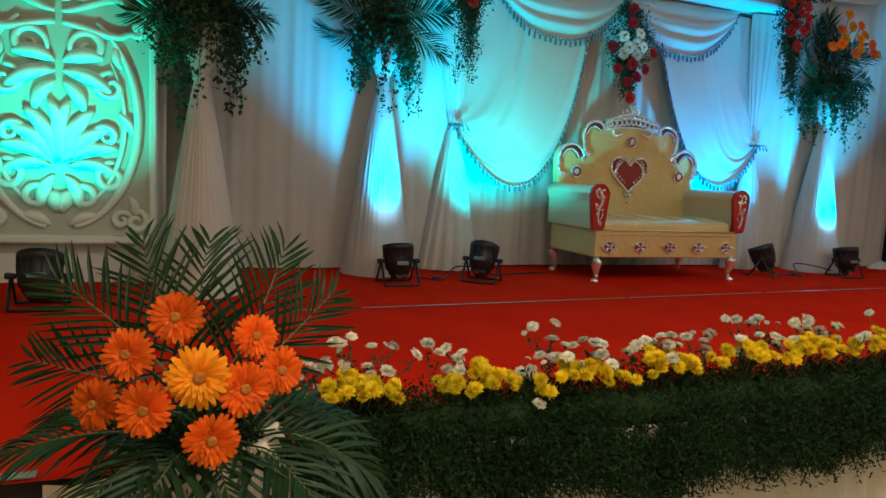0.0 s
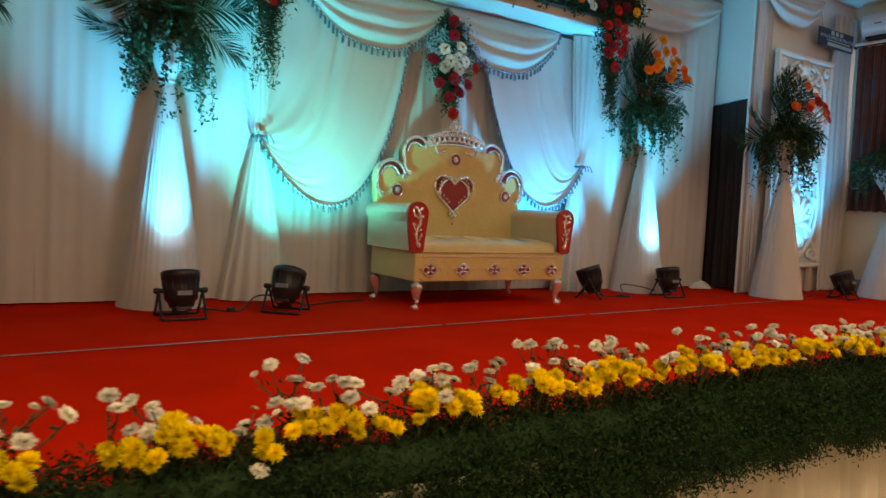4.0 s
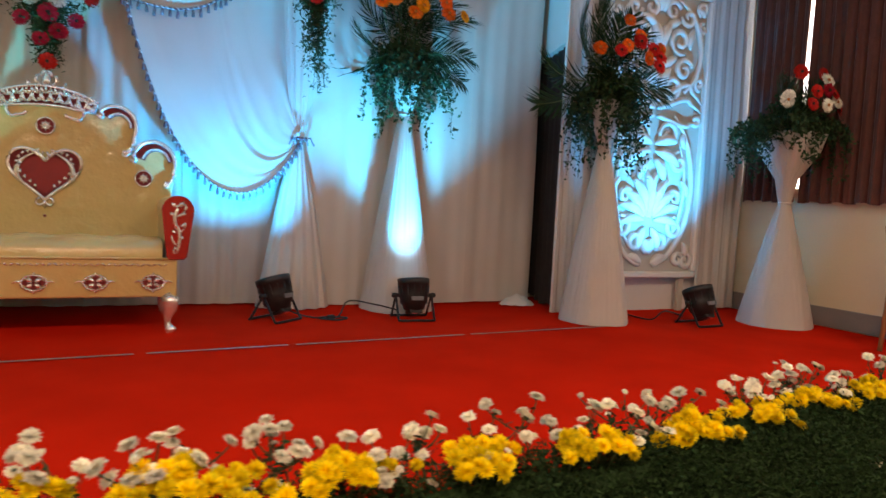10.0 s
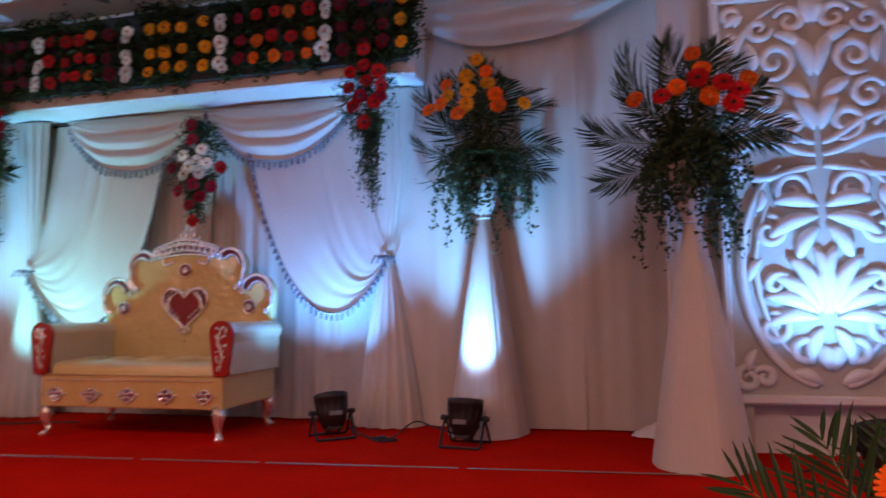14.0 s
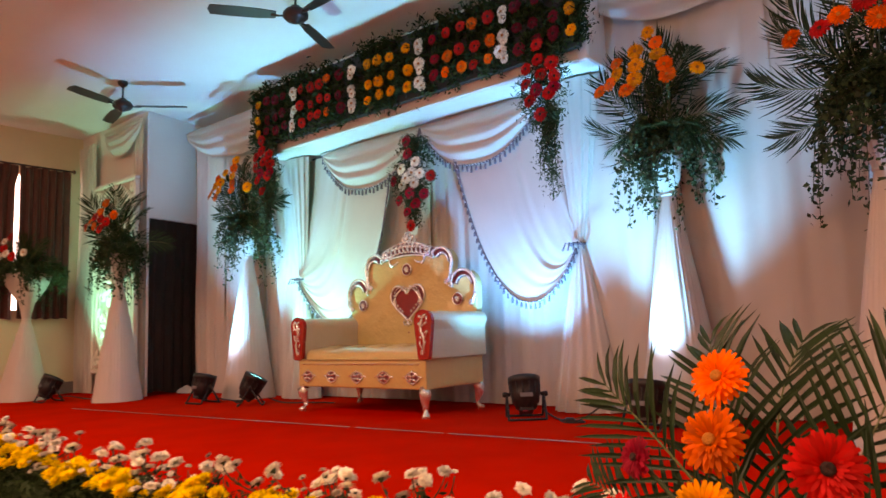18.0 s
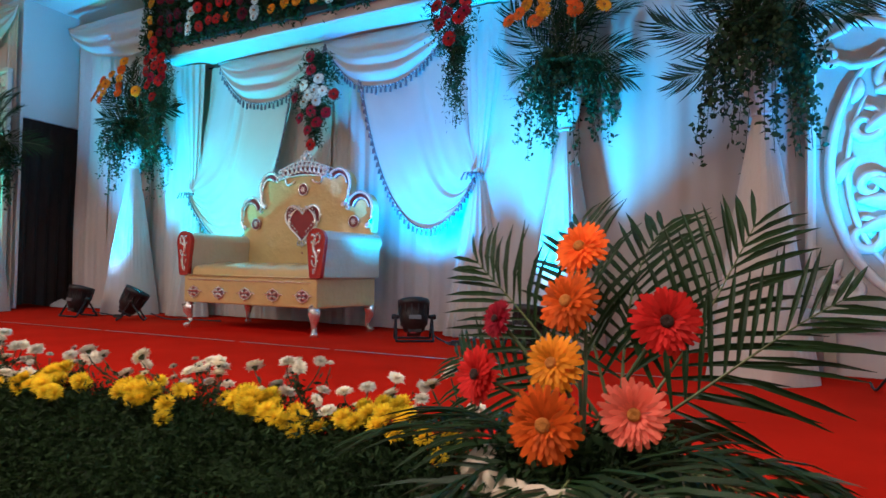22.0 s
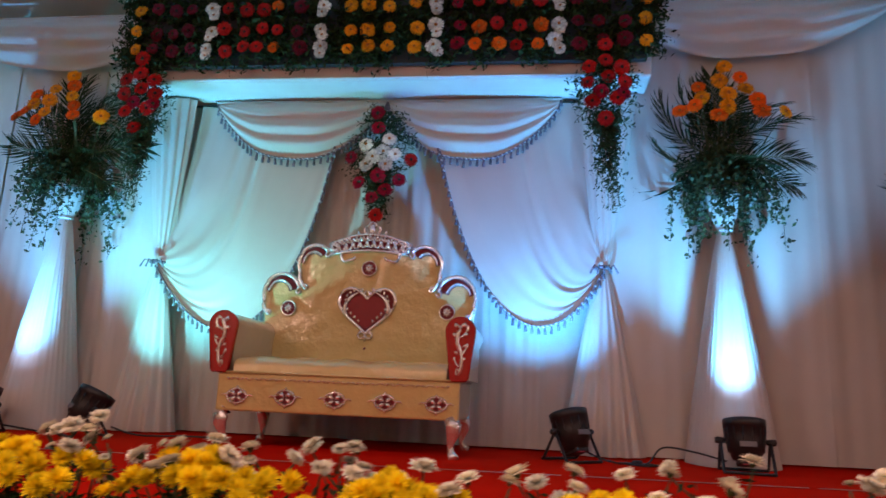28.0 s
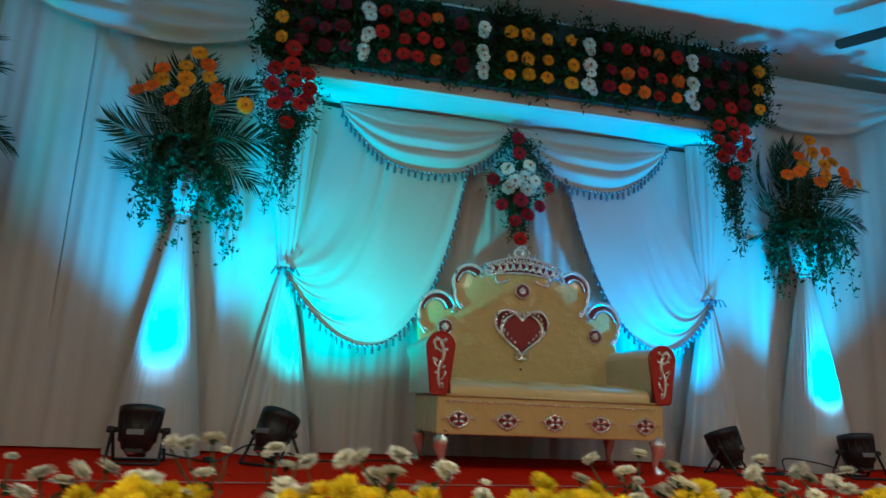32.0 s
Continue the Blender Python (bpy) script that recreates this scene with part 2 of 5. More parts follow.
def tube(path, radius, sides=6, flat=1.0, normal=None, cap=True):
    """A tapered tube along a path; radius: a number or one for each point. flat squeezes it along normal."""
    pts = [Vector(p) for p in path]
    n = len(pts)
    rad = [radius] * n if isinstance(radius, (int, float)) else radius
    vs, fs = [], []
    up = Vector(normal) if normal else None
    for i, p in enumerate(pts):
        d = (pts[min(i + 1, n - 1)] - pts[max(i - 1, 0)])
        d = d.normalized() if d.length > 1e-9 else Vector((0, 0, 1))
        u = up if up else (Vector((0, 0, 1)) if abs(d.z) < 0.9 else Vector((1, 0, 0)))
        a = d.cross(u)
        a = a.normalized() if a.length > 1e-6 else Vector((1, 0, 0))
        b = a.cross(d).normalized()
        for j in range(sides):
            t = 2 * math.pi * j / sides
            vs.append(p + a * (rad[i] * math.cos(t)) + b * (rad[i] * flat * math.sin(t)))
    for i in range(n - 1):
        for j in range(sides):
            q, w = i * sides + j, i * sides + (j + 1) % sides
            fs.append((q, w, w + sides, q + sides))
    if cap:
        fs.append(tuple(range(sides))[::-1])
        fs.append(tuple(range((n - 1) * sides, n * sides)))
    return vs, fs


def join(*pieces):
    vs, fs = [], []
    for v, f in pieces:
        o = len(vs)
        vs += list(v)
        fs += [tuple(i + o for i in q) for q in f]
    return vs, fs


def grid(fn, nu, nv):
    vs = [fn(u / nu, v / nv) for v in range(nv + 1) for u in range(nu + 1)]
    fs = [(v * (nu + 1) + u, v * (nu + 1) + u + 1, (v + 1) * (nu + 1) + u + 1, (v + 1) * (nu + 1) + u)
          for v in range(nv) for u in range(nu)]
    return vs, fs


def prism(outline, y0, y1):
    """A solid between y0 and y1 with an outline of (x, z) points, counter-clockwise seen from the front (-y)."""
    n = len(outline)
    vs = [(x, y0, z) for x, z in outline] + [(x, y1, z) for x, z in outline]
    fs = [tuple(range(n)), tuple(range(2 * n - 1, n - 1, -1))]
    fs += [(i, i + n, (i + 1) % n + n, (i + 1) % n) for i in range(n)]
    return vs, fs


def bez(p0, p1, p2, n=12):
    p0, p1, p2 = Vector(p0), Vector(p1), Vector(p2)
    return [p0 * (1 - t) ** 2 + p1 * 2 * t * (1 - t) + p2 * t * t for t in [i / n for i in range(n + 1)]]


def spin(p, m):
    return [m @ Vector(v) for v in p]


RNG = random.Random(7)

# ---- the hall and the stage ----
XL, XR, YB, ZC, ZH = -5.9, 5.75, 1.20, 3.60, -0.60
floor = part("floor", box(bmesh.new(), (XL - 0.2, -13.2, ZH - 0.1), (XR + 0.2, 1.6, ZH)), TILE)
tagged(floor, "polished brown stone hall floor in front of the stage", "floor", kind="structure")
ceiling = part("ceiling", box(bmesh.new(), (XL - 0.2, -13.2, ZC), (XR + 0.2, 1.6, ZC + 0.12)), CEIL)
tagged(ceiling, "flat white painted ceiling over stage and hall", "ceiling", kind="structure")
for nm, lo, hi in (("wall_south", (XL - 0.2, -13.2, ZH), (XR + 0.2, -13.0, ZC)),
                   ("wall_north", (-4.4, YB, ZH), (4.2, YB + 0.2, ZC))):
    w = part(nm, box(bmesh.new(), lo, hi), PAINT)
    tagged(w, "cream painted plaster wall of the hall", "wall", kind="structure")


def side_wall(name, x, sgn, y0, y1, z0, z1):
    """Side wall at x with a window opening y0..y1, z0..z1; sgn points outwards."""
    bm = bmesh.new()
    a, b = sorted((x, x + 0.2 * sgn))
    box(bm, (a, -13.0, ZH), (b, y0, ZC))
    box(bm, (a, y1, ZH), (b, 1.4, ZC))
    box(bm, (a, y0, ZH), (b, y1, z0))
    box(bm, (a, y0, z1), (b, y1, ZC))
    w = part(name, bm, PAINT)
    tagged(w, "cream painted side wall with a curtained window opening", "wall", kind="structure")


side_wall("wall_east", XR, 1, -2.05, 0.08, 1.14, 2.98)
side_wall("wall_west", XL, -1, -1.80, 0.02, 1.14, 2.98)

# projecting blocks either side of the stage recess, with splayed returns that hold the side doorways
def block(name, near, far, outer, front):
    s = 1 if near > 0 else -1
    bm = bmesh.new()
    # front leaf of the block
    a, b = sorted((near, outer))
    box(bm, (a, front, ZH), (b, front + 0.03, ZC))
    # wall over the doorway, along the splay
    d = Vector((far - near, YB - front - 0.03, 0))
    L = d.length
    turn = math.degrees(math.atan2(d.y, d.x))
    m = pose(near, front + 0.03, 0, 0, 0, turn)
    r = bmesh.new()
    lo, hi = ((0, -0.12), (L, 0)) if s > 0 else ((0, 0), (L, 0.12))
    box(r, (0, lo[1], 2.22), (L, hi[1], ZC))
    r.transform(m)
    me = bpy.data.meshes.new("t")
    r.to_mesh(me)
    r.free()
    bm.from_mesh(me)
    bpy.data.meshes.remove(me)
    w = part(name, bm, CEIL)
    tagged(w, "white plastered projecting block beside the stage recess", "wall", kind="structure")
    # black cloth hung in the doorway
    def fn(u, v):
        x = u * L
        z = 2.26 + 0.02 * math.sin(9 * u) - v * 2.24
        return m @ Vector((x, -s * 0.05 + 0.018 * math.sin(u * 38 + 1.5 * math.sin(v * 2)) * (0.5 + v), z))
    c = obj("doorway_curtain", *grid(fn, 60, 24), BLACK_CLOTH)
    tagged(c, "black cloth curtain hanging across a side doorway", "curtain", "doorway curtains")


block("wall_block_east", 3.70, 3.99, XR, 0.30)
block("wall_block_west", -4.05, -4.20, XL, 0.30)

# stage deck, its carpet, the cloth skirt and the side steps
EDGE = -2.86
deck = part("stage_deck", box(bmesh.new(), (XL, EDGE + 0.02, ZH), (XR, 1.3, -0.012)), BLACK_MATT)
tagged(deck, "raised stage platform covered with red carpet", "stage", kind="structure")
def carpet_fn(u, v):
    x, y = XL + u * (XR - XL), EDGE + v * (1.25 - EDGE)
    return (x, y, 0.0 + 0.004 * noise.noise(Vector((x * 1.3, y * 1.3, 0))) - 0.003)
carpet = obj("carpet", *grid(carpet_fn, 70, 30), CARPET)
tagged(carpet, "bright red needle-felt carpet on the stage", "carpet", kind="structure")
for nm, xa, xb in (("steps_west", -5.5, -4.32), ("steps_east", 4.32, 5.4)):
    bm = bmesh.new()
    for i in range(3):
        box(bm, (xa, EDGE - 0.28 * (i + 1), ZH), (xb, EDGE - 0.28 * i, -0.15 * (i + 1)), 0.012)
    s = part(nm, bm, CARPET)
    tagged(s, "red carpeted steps up to the stage", "steps", kind="structure")
    t = boxpart("edge_tape", (xa, EDGE + 0.01, 0.002), (xb, EDGE + 0.05, 0.006), TAPE, None, bevel=0)
    tagged(t, "silver tape along the stage edge", "tape", kind="structure")

def skirt_fn(u, v):
    x = -4.3 + u * 8.6
    p = math.sin(x * 47 + 2 * noise.noise(Vector((x * 3, 0, 0)))) * 0.012 + 0.01 * noise.noise(Vector((x * 9, v, 2)))
    return (x, EDGE - 0.02 - p - 0.05 * v * (1 + 0.3 * math.sin(x * 21)), -0.01 - v * 0.585)
skirt = obj("stage_skirt", *grid(skirt_fn, 700, 8), BURLAP)
tagged(skirt, "gathered cream cloth skirt round the stage front", "stage skirt", kind="structure")

# strips of silver tape over the carpet joint
for xa, xb in ((-3.4, -0.9), (-0.86, 0.5), (0.56, 1.32), (1.36, 2.5), (2.55, 3.9)):
    ya, yb = -0.60 + 0.065 * xa, -0.60 + 0.065 * xb
    vs = [(xa, ya - 0.012, 0.004), (xb, yb - 0.012, 0.004), (xb, yb + 0.012, 0.004), (xa, ya + 0.012, 0.004)]
    t = obj("carpet_tape", vs, [(0, 1, 2, 3)], TAPE)
    tagged(t, "worn silver tape over the carpet joint", "tape", kind="structure")

# hall fixtures that light the stage; the tubes are unseen, added for fill
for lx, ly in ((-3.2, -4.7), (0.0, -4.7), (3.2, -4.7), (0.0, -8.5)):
    tl = thing("fill_tube", pose(lx, ly, 3.53), "unseen white fluorescent tube added on the hall ceiling as fill", "light", "hall tube lights")
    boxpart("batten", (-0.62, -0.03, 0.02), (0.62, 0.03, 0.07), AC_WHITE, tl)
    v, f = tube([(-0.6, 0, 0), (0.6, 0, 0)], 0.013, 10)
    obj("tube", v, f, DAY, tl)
fl = thing("flood_lamp", look((-4.2, -8.25, 2.55), (0.6, 0.5, 0.6)), "black halogen flood lamp on the hall wall", "lamp")
boxpart("housing", (-0.2, -0.15, 0.03), (0.2, 0.15, 0.16), BLACK, fl)
fs_ = thing("lamp_tripod", pose(-4.2, -8.30, ZH), "black tripod stand that carries the flood lamp", "tripod")
obj("pole", *tube([(0, 0, 0.3), (0, -0.04, 3.10)], 0.018, 8), BLACK, fs_)
for a in (0, 120, 240):
    obj("leg", *tube([(0, 0, 0.9), (0.5 * math.cos(radians(a)), 0.5 * math.sin(radians(a)), 0.0)], 0.012, 6), BLACK, fs_)

# ---- cloth on the back of the stage ----
def curtain(name, x0, x1, y, ztop, zbot, label, mat=CLOTH, folds=7.0, amp=0.022, group="back curtains", seed=0.0, lean=0.0):
    w = x1 - x0
    nu = max(24, int(abs(w) * 70))
    def fn(u, v):
        x = x0 + u * w
        z = ztop + (zbot - ztop) * v
        ph = x * folds * 6.28 + 5.5 * noise.noise(Vector((x * 1.9, seed, 0.3)))
        a = amp * (0.55 + 0.5 * v) * (0.55 + 0.9 * abs(noise.noise(Vector((x * 2.3, seed + 5, 0)))))
        d = a * math.sin(ph) + 0.5 * a * math.sin(2.3 * ph + seed) + 0.03 * noise.noise(Vector((x * 1.1, z * 0.6, seed)))
        return (x, y + d - lean * v, z)
    return tagged(obj(name, *grid(fn, nu, 14), mat), label, "curtain", group)


# plain back curtains left and right of the niche, hung in breadths
for i, (xa, xb) in enumerate(((-3.83, -3.2), (-3.2, -2.4), (-2.4, -1.62), (1.58, 2.4), (2.4, 3.15), (3.15, 3.82))):
    curtain("back_curtain", xa, xb, 0.86, 3.28, 0.01, "sheer white floor-length curtain on the stage back", seed=i * 3.1,
            folds=3.4, amp=0.009)
# niche curtains
for i, (xa, xb) in enumerate(((-1.7, -0.85), (-0.85, 0.0), (0.0, 0.85), (0.85, 1.66))):
    curtain("niche_curtain", xa, xb, 1.02, 2.64, 0.01, "sheer white curtain in soft folds behind the throne sofa",
            seed=20 + i * 2.3, folds=5.0, amp=0.014, group="niche curtains")


def swag(x0, x1, y, z, dip, label, rows=16, group="swags", ends=(0.0, 0.0), width=0.05):
    """A draped half-round of cloth between two hooks, with sagging pleats."""
    def fn(u, v):
        x = x0 + u * (x1 - x0)
        s = 1 - (2 * u - 1) ** 2
        q = v ** 1.1
        sag = dip * q * (s ** 0.75) + q * (ends[0] * (1 - u) + ends[1] * u)
        pl = 0.016 * math.sin(v * 24 + 1.3 * math.sin(u * 3.1)) * (s ** 0.6) * (0.4 + v)
        return (x, y - 0.02 - 0.10 * s * math.sin(math.pi * min(1, v * 0.9)) - pl, z - sag + 0.006 * math.sin(u * 17))
    th = thing("swag", Matrix(), label, "drape", group)
    obj("pleated_cloth", *grid(fn, 40, 42), CLOTH, th)
    obj("heading_band", *tube([(x0, y - 0.022, z), ((x0 + x1) / 2, y - 0.026, z - 0.004), (x1, y - 0.022, z)], 0.012, 6), CLOTH, th)
    return th, [Vector(fn(i / 80, 1.0)) for i in range(81)]


def braid(path, label, drop=0.058, step=0.042, parent=None):
    """A twisted braid with hanging tassels along a path."""
    v, f = tube(path, 0.009, 6)
    th = obj("tassel_braid", v, f, TRIM, parent, label)
    acc, pieces, knots = 0.0, [], []
    for a, b in zip(path, path[1:]):
        acc += (b - a).length
        if acc >= step:
            acc = 0.0
            L = drop * RNG.uniform(0.75, 1.15)
            p = b + Vector((0, -0.006, -0.008))
            pieces.append(tube([p, p + Vector((0, 0, -0.3 * L)), p + Vector((RNG.uniform(-.004, .004), 0, -L))],
                               [0.004, 0.010, 0.012], 5))
    for i in range(0, len(path) - 1, 2):
        p = path[i]
        knots.append(tube([p + Vector((-0.008, -0.013, 0.008)), p + Vector((0.008, -0.013, -0.008))], 0.006, 4))
    v, f = join(*pieces)
    tagged(obj("tassels", v, f, TRIM, th), kind="stuff")
    v, f = join(*knots)
    tagged(obj("braid_twist", v, f, FRINGE, th), kind="stuff")
    return th


edgeL = swag(-1.42, 0.0, 0.92, 2.62, 0.50, "white voile swag with sagging pleats over the niche")
edgeR = swag(0.0, 1.36, 0.92, 2.62, 0.50, "white voile swag with sagging pleats over the niche")
braid(edgeL[1], "dark silver tassel braid", parent=edgeL[0])
braid(edgeR[1], "dark silver tassel braid", parent=edgeR[0])


def tied_drape(s, tie, low, name_label, full=0.0):
    """Niche drape gathered sideways to a tie; s is the side (-1 or 1)."""
    tx, ty, tz = tie
    def path(u, t):
        p0 = Vector((s * (1.56 - 1.20 * u), 0.96 - 0.02 * u, 2.60))
        p1 = Vector((s * (1.60 - (0.98 + full) * u), 0.94 - 0.04 * u, 2.10 - 1.05 * u))
        p2 = Vector((s * (1.64 - (0.44 + 1.3 * full) * u), 0.92 - 0.08 * u, 1.60 - (1.60 - low) * u))
        p3 = Vector((tx, ty, tz + 0.05 - 0.08 * u))
        return p0 * (1 - t) ** 3 + p1 * 3 * t * (1 - t) ** 2 + p2 * 3 * t * t * (1 - t) + p3 * t ** 3
    def fn(u, v):
        p = path(u, v)
        k = (1 - v) ** 0.5
        nn = noise.noise(Vector((u * 2.6, v * 1.1, s * 4.0)))
        n2 = noise.noise(Vector((u * 9, v * 2.0, s * 7.0)))
        f = 0.013 * math.sin(u * 19 + 7 * nn + 2.5 * v) * (0.15 + k) * (0.6 + n2) + 0.006 * math.sin(u * 57 + 9 * nn + v * 4) * (0.35 + 0.7 * n2) + 0.035 * nn * k
        return (p.x, p.y - 0.03 - f, p.z)
    th = thing("side_drape", Matrix(), name_label, "drape", "niche side drapes")
    obj("swept_cloth", *grid(fn, 130, 40), CLOTH, th)
    rope = [path(1.0, 0.07 + 0.93 * i / 90) + Vector((0, -0.05, 0)) for i in range(91)]
    braid(rope, "dark silver tassel braid", 0.05, parent=th)
    # column of cloth above the tie and the tail that fans out to the floor below it
    def up(u, v):
        w = 0.035 + (0.20 - 0.035) * (v ** 0.8)
        a = math.pi * (u - 0.5)
        pl = 1 + 0.09 * math.sin(u * 40 + 3 * v)
        return (tx + s * 0.05 * v + w * math.sin(a) * pl, ty + 0.02 - 0.08 * math.cos(a) * (0.5 + 0.5 * v) * pl, tz + v * (2.62 - tz))
    obj("gathered_column", *grid(up, 70, 20), CLOTH, th)
    def down(u, v):
        w = 0.035 + 0.25 * (v ** 0.85)
        a = math.pi * (u - 0.5)
        pl = 1 + 0.10 * math.sin(u * 47 + 2 * v) * (0.3 + v)
        return (tx + w * math.sin(a), ty + 0.02 - (0.04 + 0.15 * v) * math.cos(a) * pl, tz - v * (tz - 0.008))
    obj("drape_tail", *grid(down, 90, 24), CLOTH, th)
    tb = thing("tie_band", pose(tx, ty - 0.02, tz), "dark braided tie with tassel ends round a gathered curtain", "curtain tie", "curtain ties")
    v, f = tube([(0.055 * math.cos(a), 0.05 * math.sin(a), 0.004 * math.sin(3 * a)) for a in [i * 0.3142 for i in range(21)]], 0.012, 6)
    obj("band", v, f, TRIM, tb)
    for k in range(5):
        x = -0.05 + 0.025 * k
        v, f = tube([(x, -0.05, 0.0), (x * 1.3, -0.075, 0.012), (x * 1.9, -0.085, -0.05)], [0.004, 0.005, 0.008], 5)
        obj("tassel", v, f, TRIM, tb)


tied_drape(-1, (-1.72, 0.84, 1.27), 0.16, "white voile drape swept aside and tied", 0.14)
tied_drape(1, (1.66, 0.84, 1.29), 0.36, "white voile drape swept aside and tied")

# header beam of the niche
beam = thing("header_beam", pose(0, 0, 0), "white cloth-covered header beam over the niche", "beam", kind="structure")
boxpart("beam_box", (-1.98, 0.56, 2.64), (1.98, 1.08, 3.42), CLOTH_DULL, beam, bevel=0.012)
v, f = tube([(-1.9, 0.55, 2.655), (1.9, 0.55, 2.655)], 0.012, 6)
obj("beam_edge", v, f, CLOTH_DULL, beam)
boxpart("curtain_rail", (-1.62, 0.93, 2.60), (1.62, 0.95, 2.615), BLACK, beam, "thin dark curtain rail", 0)

# valances of loose cloth along the top of the back wall and the blocks
swag(1.95, 3.75, 0.80, 3.36, 0.34, "white cloth valance sagging along the top of the wall", group="valances", ends=(0.25, 0.05))
swag(-3.95, -1.95, 0.80, 3.36, 0.34, "white cloth valance sagging along the top of the wall", group="valances", ends=(0.05, 0.25))
swag(3.72, 4.95, 0.26, 3.50, 0.42, "white cloth swag across the projecting block", group="valances")
swag(-5.1, -4.07, 0.26, 3.50, 0.42, "white cloth swag across the projecting block", group="valances")
for xa, xb, nm in ((5.18, 5.70, "right"), (-5.84, -5.30, "left")):
    curtain("block_curtain", xa, xb, 0.22, 3.42, 0.01, "white curtain hanging beside the carved panel", seed=xa, folds=8, amp=0.02, group="block curtains")
for xa, xb in ((3.71, 4.0), (-4.3, -4.06)):
    curtain("block_curtain", xa, xb, 0.265, 3.42, 0.01, "white curtain hanging beside the carved panel", seed=xa, folds=8, amp=0.012, group="block curtains")


# ---- throne sofa ----
def throne():
    th = thing("throne_sofa", pose(0.0, 0.0, 0.0), "gold rexine throne sofa with silver carving and red inlays", "sofa")
    D = 0.74
    # plinth
    bm = box(bmesh.new(), (-0.75, 0.0, 0.215), (0.75, D, 0.445), 0.012, 2)
    base = part("base_box", bm, LEATHER, th)
    v, f = tube([(-0.752, -0.004, 0.447), (0.752, -0.004, 0.447), (0.752, D, 0.447)], 0.008, 6)
    obj("base_piping", v, f, LEATHER, base)
    # braid line on the front
    pcs = []
    for i in range(46):
        x = -0.68 + 1.36 * i / 45
        pcs.append(tube([(x - 0.010, -0.004, 0.408 + 0.006 * (-1) ** i), (x, -0.009, 0.412), (x + 0.010, -0.004, 0.408 - 0.006 * (-1) ** i)], [0.003, 0.006, 0.003], 5))
    tagged(obj("bead_line", *join(*pcs), SILVER, base), "row of small silver beads", kind="stuff")
    # five medallions
    for i in range(5):
        x = -0.615 + 0.3075 * i
        mo = obj("medallion", *prism([(0.050 * math.cos(a) * (1 + 0.15 * math.cos(4 * a)), 0.034 * math.sin(a) * (1 + 0.15 * math.cos(4 * a))) for a in [k * 0.2618 for k in range(24)]], -0.006, 0.004), VELVET, base, "dark red medallion in a silver frame", smooth=False)
        mo.location = (x, -0.002, 0.305)
        pcs = []
        for a in range(4):
            t = math.pi / 4 + a * math.pi / 2
            c, s = math.cos(t), math.sin(t)
            pcs.append(tube([(0.008 * c, -0.008, 0.008 * s), (0.032 * c, -0.014, 0.024 * s), (0.050 * c, -0.008, 0.036 * s)], [0.006, 0.015, 0.005], 6))
        for a in range(16):
            t0, t1 = a * math.pi / 8, (a + 1) * math.pi / 8
            pcs.append(tube([(0.062 * math.cos(t0), -0.008, 0.044 * math.sin(t0)), (0.062 * math.cos(t1), -0.008, 0.044 * math.sin(t1))], 0.0065, 5))
        for s in (-1, 1):
            pcs.append(tube(bez((s * 0.06, -0.006, 0), (s * 0.085, -0.008, 0.018), (s * 0.105, -0.004, -0.002), 6), [0.006, 0.006, 0.005, 0.005, 0.004, 0.003, 0.002], 5))
            pcs.append(tube([(0, -0.006, s * 0.042), (0, -0.010, s * 0.052), (0, -0.006, s * 0.062)], [0.005, 0.008, 0.002], 5))
        obj("scroll", *join(*pcs), SILVER, mo)
    # seat cushion
    def cush(u, v):
        a = (v - 0.5) * math.pi
        y = 0.02 + 0.30 * (1 + math.sin(a)) + 0.0
        z = 0.445 + 0.115 * (math.cos(a) ** 0.45 if math.cos(a) > 0 else 0) - 0.006 * math.sin(u * 31 + v * 5) * math.cos(a)
        return (-0.665 + 1.33 * u, y, z)
    obj("seat_cushion", *grid(cush, 44, 26), LEATHER, th, "creased beige-gold seat cushion")
    # arms with scrolled fronts
    for s in (-1, 1):
        def arm(u, v):
            t = -0.35 + v * (math.pi + 0.7)
            cx, cz = 0.745, 0.73
            x = cx + 0.085 * math.cos(t)
            z = cz + 0.085 * math.sin(t)
            if v < 0.12:
                x, z = 0.80 - 0.02 * (0.12 - v) / 0.12, 0.45 + (cz - 0.03 - 0.45) * v / 0.12
            if v > 0.88:
                x, z = 0.672, cz - 0.03 - (cz - 0.03 - 0.45) * (v - 0.88) / 0.12
            return (s * x, 0.015 + u * 0.70, z)
        am = obj("armrest", *grid(arm, 14, 40), LEATHER_SIDE, th, "rolled beige rexine armrest")
        out = []
        for k in range(40):
            a = math.pi * k / 39
            out.append((0.745 + 0.088 * math.cos(a), 0.735 + 0.088 * math.sin(a)))
        out += [(0.690, 0.46), (0.700, 0.447), (0.785, 0.447), (0.797, 0.46)]
        out = [(s * x, z) for x, z in out]
        if s < 0:
            out = out[::-1]
        fr = obj("arm_front", *prism(out, -0.014, 0.02), RED_LACQ, am, "red lacquered arm front with silver vine", smooth=False)
        rim = [(x, -0.015, z) for x, z in out] + [(out[0][0], -0.015, out[0][1])]
